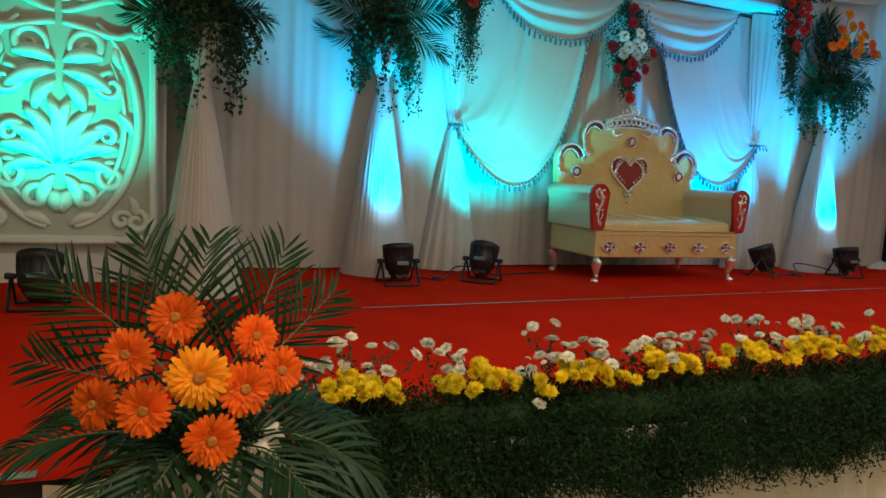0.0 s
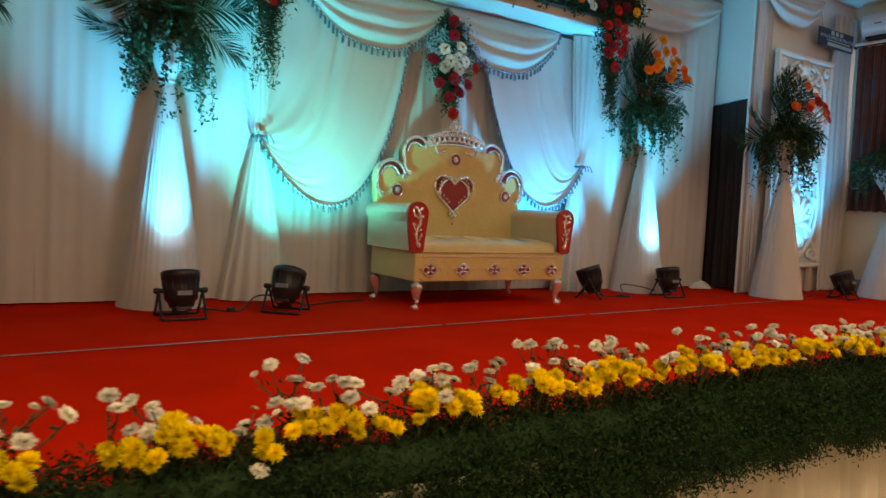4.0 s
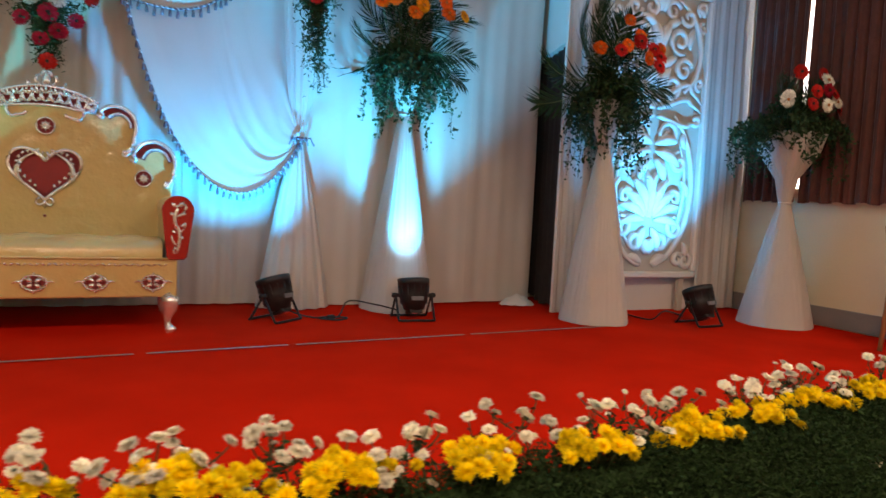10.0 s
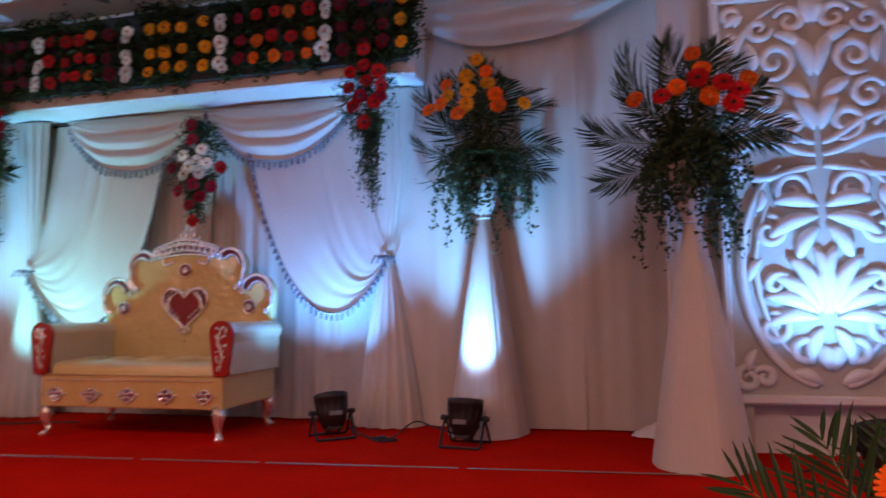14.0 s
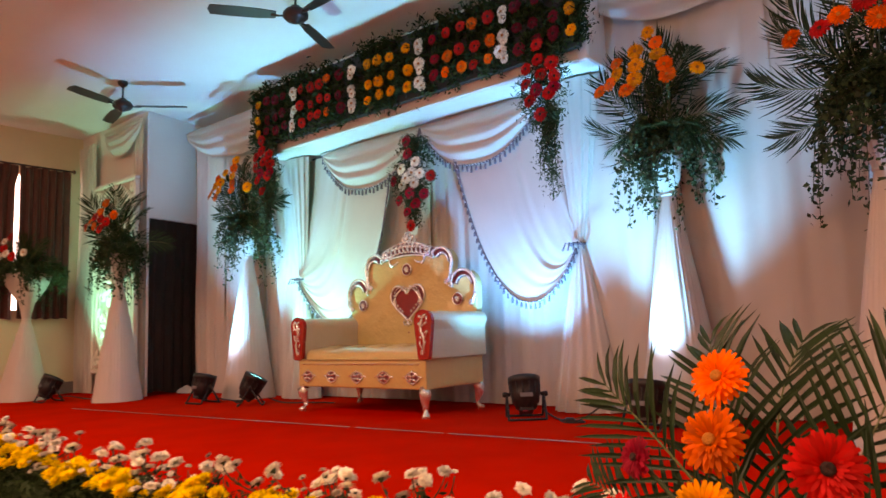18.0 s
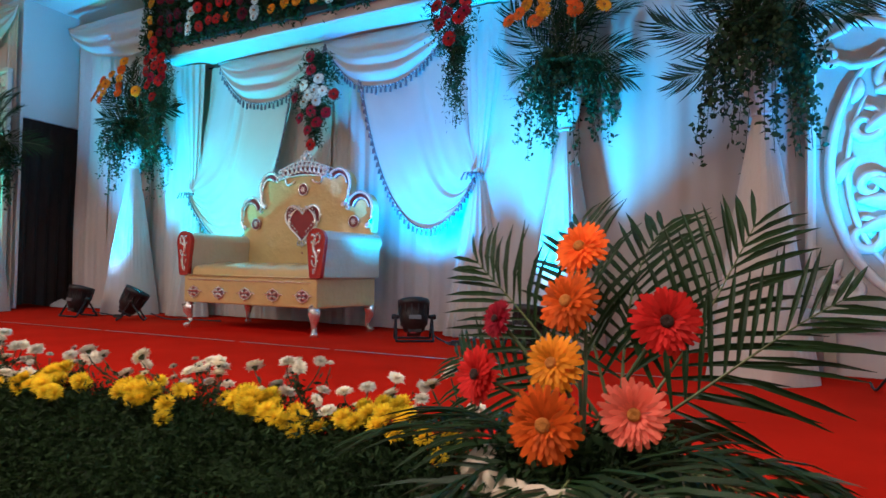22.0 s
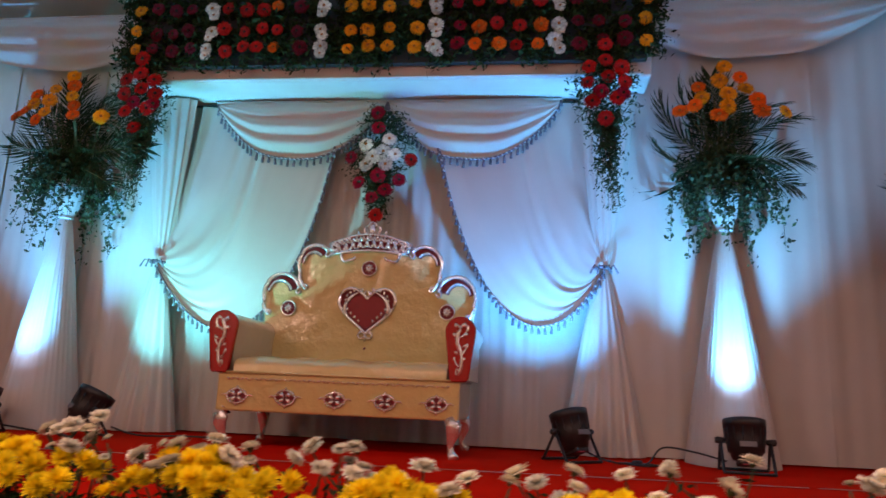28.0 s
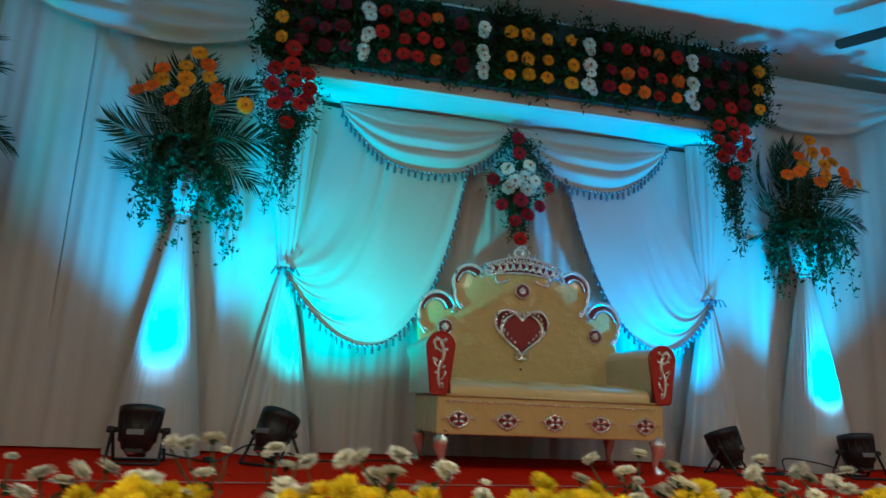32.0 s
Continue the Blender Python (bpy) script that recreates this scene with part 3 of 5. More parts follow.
        vine = [tube(bez((s * 0.738, -0.018, 0.475), (s * 0.775, -0.024, 0.56), (s * 0.738, -0.018, 0.66), 10), [0.004] + [0.010] * 9 + [0.004], 6),
                tube(bez((s * 0.742, -0.018, 0.62), (s * 0.705, -0.026, 0.70), (s * 0.755, -0.018, 0.775), 10), [0.005] + [0.013] * 9 + [0.004], 6),
                tube(bez((s * 0.735, -0.018, 0.70), (s * 0.80, -0.024, 0.72), (s * 0.785, -0.018, 0.78), 8), [0.004] + [0.009] * 7 + [0.003], 6),
                tube(bez((s * 0.75, -0.018, 0.60), (s * 0.785, -0.024, 0.62), (s * 0.79, -0.018, 0.67), 8), [0.004] + [0.007] * 7 + [0.003], 6),
                tube(bez((s * 0.74, -0.018, 0.53), (s * 0.71, -0.024, 0.55), (s * 0.712, -0.018, 0.59), 8), [0.004] + [0.007] * 7 + [0.003], 6),
                tube(bez((s * 0.73, -0.018, 0.475), (s * 0.715, -0.024, 0.50), (s * 0.735, -0.018, 0.52), 8), [0.003] + [0.006] * 7 + [0.003], 6)]
        for px, pz, dx, dz, rr in ((0.742, 0.765, 0.034, 0.030, 0.015), (0.738, 0.765, -0.030, 0.022, 0.014), (0.755, 0.715, 0.034, 0.012, 0.013), (0.728, 0.705, -0.026, 0.026, 0.013), (0.760, 0.645, 0.026, 0.022, 0.012), (0.735, 0.605, -0.022, 0.018, 0.011), (0.757, 0.565, 0.018, 0.022, 0.010), (0.740, 0.505, -0.014, 0.016, 0.009)):
            vine.append(tube(bez((s * px, -0.016, pz), (s * (px + dx), -0.028, pz + 0.3 * dz), (s * (px + dx * 0.9), -0.016, pz + dz), 6), [0.004, rr * 0.8, rr, rr, rr * 0.8, rr * 0.5, 0.002], 6))
        obj("vine", *join(*vine), SILVER, fr)
        v, f = tube(rim, 0.005, 5)
        obj("rim", v, f, RED_LACQ, fr)
        boxpart("side_panel", (s * 0.752 if s > 0 else -0.802, 0.02, 0.45), (0.802 if s > 0 else -0.752, 0.72, 0.70), LEATHER_SIDE, am)
    # back: scalloped outline, padded
    half = [(0.0, 1.47)]
    def arc(cx, cz, r, a0, a1, n=8, rz=None):
        return [(cx + r * math.cos(radians(a0 + (a1 - a0) * k / n)), cz + (rz or r) * math.sin(radians(a0 + (a1 - a0) * k / n))) for k in range(n + 1)]
    half += [(0.10, 1.465), (0.20, 1.445), (0.285, 1.40), (0.30, 1.345)]
    half += arc(0.40, 1.255, 0.125, 125, 5, 10, 0.135)
    half += [(0.515, 1.16), (0.475, 1.09)]
    half += arc(0.635, 1.03, 0.135, 150, -10, 12, 0.145)
    half += [(0.765, 0.90), (0.745, 0.70), (0.735, 0.45)]
    outline = [(-x, z) for x, z in half[::-1]] + half[1:]
    outline = outline[::-1]
    
    bk = obj("backrest", *prism(outline, 0.665, 0.745), LEATHER, th, "tall scalloped gold rexine backrest", smooth=False)
    me = bk.data
    bmx = bmesh.new()
    bmx.from_mesh(me)
    bmesh.ops.recalc_face_normals(bmx, faces=bmx.faces)
    bmesh.ops.bevel(bmx, geom=[e for e in bmx.edges if all(abs(vv.co.y - 0.665) < 1e-4 for vv in e.verts)], offset=0.018, segments=3, affect="EDGES", profile=0.5)
    bmx.to_mesh(me)
    bmx.free()
    YF = 0.660
    # creased padding of the back, in rings from the rim to the middle
    def pad(u, v):
        i = u * len(outline)
        a, b = outline[int(i) % len(outline)], outline[(int(i) + 1) % len(outline)]
        t = i - int(i)
        x, z = a[0] + (b[0] - a[0]) * t, a[1] + (b[1] - a[1]) * t
        k = 0.965 * (1 - v)
        x, z = x * k, 0.93 + (z - 0.93) * k
        puff = 0.010 * (1 - (1 - v) ** 8)
        for cx, cz, rr in ((-0.575, 0.925, 0.10), (0.575, 0.925, 0.10), (0.0, 1.225, 0.10), (0.0, 0.945, 0.26), (0.0, 0.655, 0.05)):
            d = math.hypot(x - cx, z - cz) / rr
            puff -= 0.012 * math.exp(-d * d)
        crease = noise.noise(Vector((x * 9, z * 9, 1))) + 0.6 * noise.noise(Vector((x * 24, z * 14, 5)))
        return (x, 0.664 - puff - 0.0035 * crease, z)
    obj("back_padding", *grid(pad, 240, 26), LEATHER, bk)
    # silver scrolls and red crescents on the lobes
    for s in (-1, 1):
        for (cx, cz, rx, rz, a0, a1, tail) in ((0.40, 1.255, 0.125, 0.135, 140, -30, (0.475, 1.085)), (0.635, 1.03, 0.135, 0.145, 165, -25, (0.735, 0.895))):
            ang = [radians(a0 + (a1 - a0) * k / 22) for k in range(23)]
            sil = [(s * (cx + rx * math.cos(a)), YF - 0.012, cz + rz * math.sin(a)) for a in ang]
            sil += bez(sil[-1], (s * (tail[0] + 0.05), YF - 0.014, tail[1] + 0.06), (s * tail[0], YF - 0.012, tail[1]), 6)[1:]
            e = Vector(sil[-1])
            curl = [(e.x + s * 0.022 * (math.cos(k) - 1) * (1 - k / 9), YF - 0.014, e.z - 0.022 * math.sin(k) * (1 - k / 9)) for k in [i * 0.5 for i in range(1, 11)]]
            v, f = tube(sil + curl, [0.015] * len(sil) + [0.011] * len(curl), 8)
            sc = obj("lobe_scroll", v, f, SILVER, bk, "silver scroll with a red crescent")
            o = [(s * (cx + (rx - 0.014) * math.cos(a)), cz + (rz - 0.014) * math.sin(a)) for a in ang[:19]]
            i2 = [(s * (cx + 0.02 + (rx - 0.060) * math.cos(a)), cz - 0.008 + (rz - 0.055) * math.sin(a)) for a in ang[:19]]
            vs = [(x, YF - 0.006, z) for x, z in o + i2]
            n = len(o)
            fs = [(k, k + 1, n + k + 1, n + k) for k in range(n - 1)]
            obj("crescent", vs, fs, VELVET, sc, smooth=False)
            pcs = []
            for k in range(1, 18):
                a = ang[k]
                x, z = s * (cx + 0.014 + (rx - 0.055) * math.cos(a)), cz - 0.006 + (rz - 0.052) * math.sin(a)
                pcs.append(tube([(x, YF - 0.008, z), (x + s * 0.010 * math.cos(a), YF - 0.016, z + 0.012 * math.sin(a)), (x + s * 0.016 * math.cos(a), YF - 0.008, z + 0.018 * math.sin(a))], [0.008, 0.011, 0.003], 5))
            tagged(obj("scallop", *join(*pcs), SILVER, sc), kind="stuff")
            st = Vector(sil[0])
            curl = [(st.x + s * 0.03 * math.sin(k) * (1 - k / 8), YF - 0.014, st.z - 0.028 * (1 - math.cos(k)) * (1 - k / 8)) for k in [i * 0.5 for i in range(10)]]
            v, f = tube(curl, 0.010, 6)
            obj("curl", v, f, SILVER, sc)
    # crest
    cr = [(-0.285, 1.325)] + [(-0.30 + 0.06 * k, 1.40 + 0.075 * math.sin(math.pi * k / 10)) for k in range(11)] + [(0.285, 1.325)]
    cr += [(0.20, 1.338), (0.10, 1.352), (0.0, 1.357), (-0.10, 1.352), (-0.20, 1.338)]
    crest = obj("crest", *prism(cr[::-1], 0.655, 0.735), VELVET, bk, "pierced crest with silver foliage on dark red", smooth=False)
    bmx = bmesh.new()
    bmx.from_mesh(crest.data)
    bmesh.ops.recalc_face_normals(bmx, faces=bmx.faces)
    bmx.to_mesh(crest.data)
    bmx.free()
    pcs = [tube([(x, 0.645, z) for x, z in cr] + [(cr[0][0], 0.645, cr[0][1])], 0.009, 6)]
    for k in range(-5, 6):
        x = k * 0.052
        z = 1.375 + 0.035 * math.cos(k * 0.36)
        for d in (-1, 1):
            pcs.append(tube(bez((x, 0.648, z - 0.035), (x + d * 0.040, 0.632, z - 0.005), (x + d * 0.014, 0.648, z + 0.030), 6), [0.004, 0.010, 0.013, 0.012, 0.010, 0.006, 0.002], 6))
            pcs.append(tube(bez((x, 0.648, z + 0.015), (x + d * 0.030, 0.634, z + 0.035), (x + d * 0.022, 0.648, z + 0.058), 5), [0.004, 0.009, 0.010, 0.008, 0.005, 0.002], 6))
        pcs.append(tube([(x, 0.648, z + 0.02), (x, 0.634, z + 0.042), (x, 0.648, z + 0.066)], [0.003, 0.010, 0.003], 6))
    for d in (-1, 1):
        pcs.append(tube([(d * (0.262 + 0.030 * (1 - q / 9) * math.cos(q)), 0.640, 1.368 + 0.030 * (1 - q / 9) * math.sin(q)) for q in [i * 0.5 for i in range(15)]], 0.010, 6))
    obj("foliage", *join(*pcs), SILVER, crest)
    pcs = []
    for d in (-1, 1):
        pcs.append(tube(bez((d * 0.012, 0.68, 1.47), (d * 0.085, 0.67, 1.50), (d * 0.045, 0.68, 1.545), 10), [0.006] + [0.011] * 9 + [0.005], 6))
        pcs.append(tube(bez((d * 0.06, 0.68, 1.465), (d * 0.12, 0.67, 1.48), (d * 0.10, 0.68, 1.505), 8), [0.005] + [0.009] * 7 + [0.004], 6))
        pcs.append(tube(bez((d * 0.02, 0.68, 1.53), (d * 0.045, 0.67, 1.55), (d * 0.005, 0.68, 1.575), 8), [0.005] + [0.009] * 7 + [0.004], 6))
    pcs.append(tube([(0, 0.68, 1.46), (0, 0.665, 1.51), (0, 0.68, 1.575)], [0.02, 0.026, 0.004], 8))
    obj("finial", *join(*pcs), SILVER, crest)
    for d in (-1, 1):
        p = [(d * (0.16 + 0.055 * math.sin(k)), YF - 0.012, 1.315 + 0.05 * math.cos(k) * (1 if k < 3 else 0.7)) for k in [i * 0.45 for i in range(11)]]
        v, f = tube(p, 0.011, 6)
        obj("crest_curl", v, f, SILVER, bk)
    # heart
    hp = []
    for k in range(48):
        t = 2 * math.pi * k / 48
        hp.append((0.0128 * 16 * math.copysign(abs(math.sin(t)) ** 2.3, math.sin(t)), 0.945 + 0.0112 * (13 * math.cos(t) - 5 * math.cos(2 * t) - 2 * math.cos(3 * t) - math.cos(4 * t))))
    heart = obj("heart_frame", *tube([(x, YF - 0.012, z) for x, z in hp] + [(hp[0][0], YF - 0.012, hp[0][1])], 0.012, 8), SILVER, bk, "silver heart-shaped frame with red velvet")
    obj("heart_field", *prism([(x * 0.98, z) for x, z in hp][::-1], YF - 0.004, YF + 0.02), VELVET, heart, smooth=False)
    obj("heart_pad", *prism([(0.138 * math.copysign(abs(math.sin(q)) ** 1.25, math.sin(q)), 0.935 + 0.115 * math.cos(q) - 0.028 * math.exp(-(q / 0.5) ** 2) - 0.028 * math.exp(-((2 * math.pi - q) / 0.5) ** 2) - 0.022 * math.exp(-((q - math.pi) / 0.35) ** 2)) for q in [k * math.pi / 24 for k in range(48)]][::-1], YF - 0.014, YF + 0.0), HEART_RED, heart, smooth=False)
    pcs = []
    for d in (-1, 1):
        for k in range(13):
            t = math.pi * (0.10 + 0.66 * k / 12)
            x, z = d * 0.0118 * 16 * math.sin(t) ** 3 * 0.80, 0.945 + 0.0118 * (13 * math.cos(t) - 5 * math.cos(2 * t) - 2 * math.cos(3 * t) - math.cos(4 * t)) * 0.83
            pcs.append(tube([(x, YF - 0.016, z - 0.012), (x + d * 0.006, YF - 0.024, z), (x, YF - 0.016, z + 0.014)], [0.004, 0.012, 0.003], 6))
        pcs.append(tube([(d * (0.028 + 0.022 * math.sin(k)), YF - 0.018, 0.765 - 0.02 + 0.022 * math.cos(k)) for k in [i * 0.5 for i in range(10)]], 0.008, 6))
        pcs.append(tube([(d * (0.032 + 0.02 * math.sin(k)), YF - 0.018, 1.055 + 0.02 * math.cos(k)) for k in [i * 0.5 for i in range(11)]], 0.008, 6))
    pcs.append(tube([(0, YF - 0.012, 0.76), (0, YF - 0.022, 0.735), (0, YF - 0.012, 0.70)], [0.006, 0.014, 0.003], 6))
    for d in (-1, 1):
        qs = [0.42 + 2.15 * k / 20 for k in range(21)]
        pcs.append(tube([(d * 0.157 * math.sin(q) ** 1.2, YF - 0.016, 0.935 + 0.128 * math.cos(q)) for q in qs], [0.003 + 0.013 * math.sin(math.pi * k / 20) for k in range(21)], 6))
    obj("heart_leaves", *join(*pcs), SILVER, heart)
    # rosettes
    for x, z in ((-0.575, 0.925), (0.575, 0.925), (0.0, 1.225)):
        ro = obj("rosette", *prism([(x + 0.052 * math.cos(a), z + 0.052 * math.sin(a)) for a in [k * 0.2618 for k in range(24)]][::-1], YF - 0.012, YF + 0.01), VELVET, bk, "red rosette with a silver star", smooth=False)
        pcs = [tube([(x + 0.052 * math.cos(k * 0.2618), YF - 0.013, z + 0.052 * math.sin(k * 0.2618)) for k in range(25)], 0.006, 6)]
        for k in range(8):
            a = k * math.pi / 4
            pcs.append(tube([(x, YF - 0.016, z), (x + 0.02 * math.cos(a), YF - 0.020, z + 0.02 * math.sin(a)), (x + 0.038 * math.cos(a), YF - 0.014, z + 0.038 * math.sin(a))], [0.006, 0.007, 0.001], 5))
        obj("star", *join(*pcs), SILVER, ro)
    bt = obj("tuft_button", *tube([(0, 0.655, 0.655), (0, 0.648, 0.655)], [0.010, 0.006], 10), VELVET, bk)
    # cabriole legs
    for x, y, o in ((-0.70, 0.035, -1), (0.70, 0.035, 1), (-0.70, 0.70, -1), (0.70, 0.70, 1)):
        fy = -1 if y < 0.3 else 1
        path = [(x, y, 0.222), (x + o * 0.018, y + fy * 0.018, 0.185), (x + o * 0.016, y + fy * 0.016, 0.14), (x + o * 0.004, y + fy * 0.002, 0.09), (x + o * 0.002, y, 0.05), (x + o * 0.014, y + fy * 0.012, 0.022), (x + o * 0.030, y + fy * 0.028, 0.0)]
        v, f = tube(path, [0.045, 0.050, 0.040, 0.024, 0.018, 0.026, 0.034], 14)
        lg = obj("leg", v, f, SILVER, th, "silver cabriole leg")
        pcs = [tube(bez((x + o * d * 0.5, y + fy * 0.03, 0.20), (x + o * 0.03 + d, y + fy * 0.05, 0.15), (x + o * 0.012, y + fy * 0.02, 0.09), 6), [0.004, 0.008, 0.009, 0.008, 0.006, 0.004, 0.002], 5) for d in (-0.03, 0.0, 0.03)]
        obj("leg_leaf", *join(*pcs), SILVER, lg)
    return th


throne()


# ---- stage lamps ----
PARS = []
def par(x, y, aim, colour, watts, label, angle=88, blend=1.0, hot=4.0, core=None, group="par lamps"):
    """Floor can lamp at x, y that throws its light at the point aim."""
    piv = Vector((x, y, 0.175))
    d = (Vector(aim) - piv).normalized()
    yaw = math.degrees(math.atan2(-d.x, d.y))
    elev = math.degrees(math.asin(d.z))
    th = thing("par_lamp", pose(x, y, 0, 0, 0, yaw), label, "stage lamp", group)
    tilt = Matrix.Translation((0, 0, 0.175)) @ Matrix.Rotation(radians(elev - 90), 4, "X")
    prof = [(0.0, -0.115), (0.055, -0.115), (0.075, -0.105), (0.086, -0.07), (0.100, -0.06), (0.106, 0.0), (0.110, 0.07), (0.118, 0.075), (0.120, 0.120), (0.112, 0.122), (0.108, 0.105), (0.0, 0.100)]
    vs, fs = lathe(prof[:10] + [(0.107, 0.105)], 28)
    hs = obj("housing", spin(vs, tilt), fs, BLACK, th, "black lamp can")
    fins = []
    for k in range(14):
        a = 2 * math.pi * k / 14
        c, s = math.cos(a), math.sin(a)
        fins.append(tube(spin([(0.090 * c, 0.090 * s, -0.055), (0.108 * c, 0.108 * s, 0.0), (0.115 * c, 0.115 * s, 0.07)], tilt), 0.004, 4))
    tagged(obj("fin_ring", *join(*fins), BLACK, hs), kind="stuff")
    vs, fs = lathe([(0.001, 0.108), (0.107, 0.108)], 28)
    gl = material("lens_" + str(len(PARS)), (0.3, 0.3, 0.3), 0.2, vary=0.02, glow=(colour, hot))
    obj("lens", spin(vs, tilt), fs, gl, hs, "glowing lamp lens")
    bm = box(bmesh.new(), (-0.05, -0.06, -0.135), (0.05, 0.06, -0.105), 0.006)
    bm.transform(tilt)
    rear = part("rear_cover", bm, BLACK_MATT, hs)
    bm = box(bmesh.new(), (-0.045, -0.105, -0.045), (0.045, -0.097, -0.015), 0.001)
    bm.transform(tilt)
    part("label_plate", bm, LABEL, hs, "grey printed label strip")
    bm = box(bmesh.new(), (-0.032, -0.062, -0.139), (0.006, -0.045, -0.133), 0.001)
    bm.transform(tilt)
    part("display", bm, LABEL_RED, hs, "small red display digits")
    for sy, nm in ((-1, "front_yoke"), (1, "rear_yoke")):
        p = [(-0.135, 0, 0.180), (-0.135, 0.10 * sy, 0.02), (-0.135, 0.115 * sy, 0.008), (-0.12, 0.12 * sy, 0.008), (0.12, 0.12 * sy, 0.008), (0.135, 0.115 * sy, 0.008), (0.135, 0.10 * sy, 0.02), (0.135, 0, 0.180)]
        v, f = tube(p, 0.009, 6)
        obj(nm, v, f, BLACK, th)
    for sx in (-1, 1):
        v, f = tube([(sx * 0.112, 0, 0.175), (sx * 0.150, 0, 0.175), (sx * 0.165, 0, 0.175)], [0.014, 0.020, 0.016], 8)
        obj("clamp_knob", v, f, BLACK_MATT, th)
    PARS.append(th)
    if watts:
        eye = piv + d * 0.135
        lamp("par_beam", "SPOT", watts, colour, look(eye, Vector(aim)), 0.05, angle, blend)
        if core:
            # second, paler spot added to imitate the overexposed white middle of the beam
            at, power, spread = core
            lamp("added_par_core", "SPOT", power, tuple(0.32 + 0.68 * c for c in colour), look(eye, Vector(at)), 0.04, spread, 1.0)
    return th


CYAN, TEAL, AZURE, AQUA = (0.0, 0.50, 1.0), (0.0, 0.80, 0.60), (0.0, 0.42, 1.0), (0.0, 0.72, 0.82)
par(-2.42, 0.08, (-2.43, 0.66, 2.35), CYAN, 440, "black can lamp throwing cyan light up a flower stand", angle=88, core=((-2.43, 0.58, 0.90), 17, 74))
par(-1.69, 0.16, (-1.05, 0.92, 2.05), AQUA, 290, "black can lamp throwing teal light into the niche", angle=104, core=((-0.96, 0.90, 1.12), 24, 50))
par(1.42, 0.32, (0.92, 0.95, 2.35), AZURE, 350, "black can lamp throwing blue light into the niche", angle=104)
par(2.40, 0.20, (2.46, 0.68, 2.35), CYAN, 440, "black can lamp throwing cyan light up a flower stand", angle=88, core=((2.455, 0.60, 0.90), 15, 74))
par(-4.68, -0.55, (-4.68, 0.22, 1.60), TEAL, 180, "black can lamp on the carpet lighting a carved panel", angle=90, core=((-4.68, 0.22, 1.20), 8, 50))
par(4.62, -0.42, (4.58, 0.22, 1.60), AZURE, 270, "black can lamp on the carpet lighting a carved panel", angle=90, core=((4.58, 0.22, 1.20), 10, 50))


def cable(pts, label="black power cable lying on the carpet"):
    fine = []
    P = [Vector(p) for p in pts]
    for i in range(len(P) - 1):
        a, b, c, d = P[max(i - 1, 0)], P[i], P[i + 1], P[min(i + 2, len(P) - 1)]
        for k in range(6):
            t = k / 6
            fine.append(0.5 * ((2 * b) + (c - a) * t + (2 * a - 5 * b + 4 * c - d) * t * t + (3 * b - a - 3 * c + d) * t ** 3))
    fine.append(P[-1])
    v, f = tube(fine, 0.006, 5)
    tagged(obj("power_cable", v, f, CABLE), label, "cable", "power cables")


cable([(-2.3, 0.15, 0.05), (-2.15, 0.30, 0.01), (-2.0, 0.22, 0.008), (-1.85, 0.34, 0.09), (-1.70, 0.26, 0.10)])
cable([(-1.6, 0.3, 0.06), (-1.45, 0.38, 0.01), (-1.2, 0.5, 0.008), (-0.9, 0.55, 0.008)])
cable([(1.5, 0.42, 0.06), (1.65, 0.36, 0.01), (1.85, 0.30, 0.008), (1.98, 0.45, 0.10), (2.15, 0.34, 0.09), (2.32, 0.30, 0.05)])
cable([(1.72, 0.28, 0.008), (1.82, 0.20, 0.008), (1.92, 0.27, 0.008), (1.80, 0.33, 0.008), (1.70, 0.30, 0.008)])
cable([(4.5, -0.36, 0.06), (4.38, -0.28, 0.09), (4.32, -0.2, 0.01), (4.3, 0.05, 0.008)])
cable([(-4.55, -0.5, 0.06), (-4.42, -0.42, 0.06), (-4.36, -0.2, 0.01), (-4.4, 0.05, 0.008)])
for x, y in ((-2.05, 0.25), (1.80, 0.28)):
    pl = thing("plug", pose(x, y, 0.0, 0, 0, 30), "black cable plug on the carpet", "plug", "plugs")
    boxpart("plug_body", (-0.03, -0.018, 0.0), (0.03, 0.018, 0.03), BLACK_MATT, pl, bevel=0.006)


# ---- leaves and flowers ----
def petal_ring(vs, fs, n, r0, r1, width, z0, lift, rng, droop=0.0, jag=0.06, tip=0.55):
    for k in range(n):
        a = 2 * math.pi * (k + rng.uniform(-0.2, 0.2)) / n
        c, s = math.cos(a), math.sin(a)
        L = r1 * rng.uniform(1 - jag, 1 + jag)
        w = width * rng.uniform(0.85, 1.1)
        tw = rng.uniform(-0.15, 0.15)
        o = len(vs)
        for t, ww in ((0.0, 0.45), (0.45, 0.95), (0.78, 0.92), (1.0, tip)):
            rr = r0 + (L - r0) * t
            z = z0 + lift * t - droop * t * t + rng.uniform(-1, 1) * 0.0008
            for sd in (-1, 1):
                x, y = rr, sd * w * ww * 0.5
                vs.append((x * c - y * s, x * s + y * c, z + sd * tw * w * ww))
        fs += [(o, o + 2, o + 3, o + 1), (o + 2, o + 4, o + 5, o + 3), (o + 4, o + 6, o + 7, o + 5)]


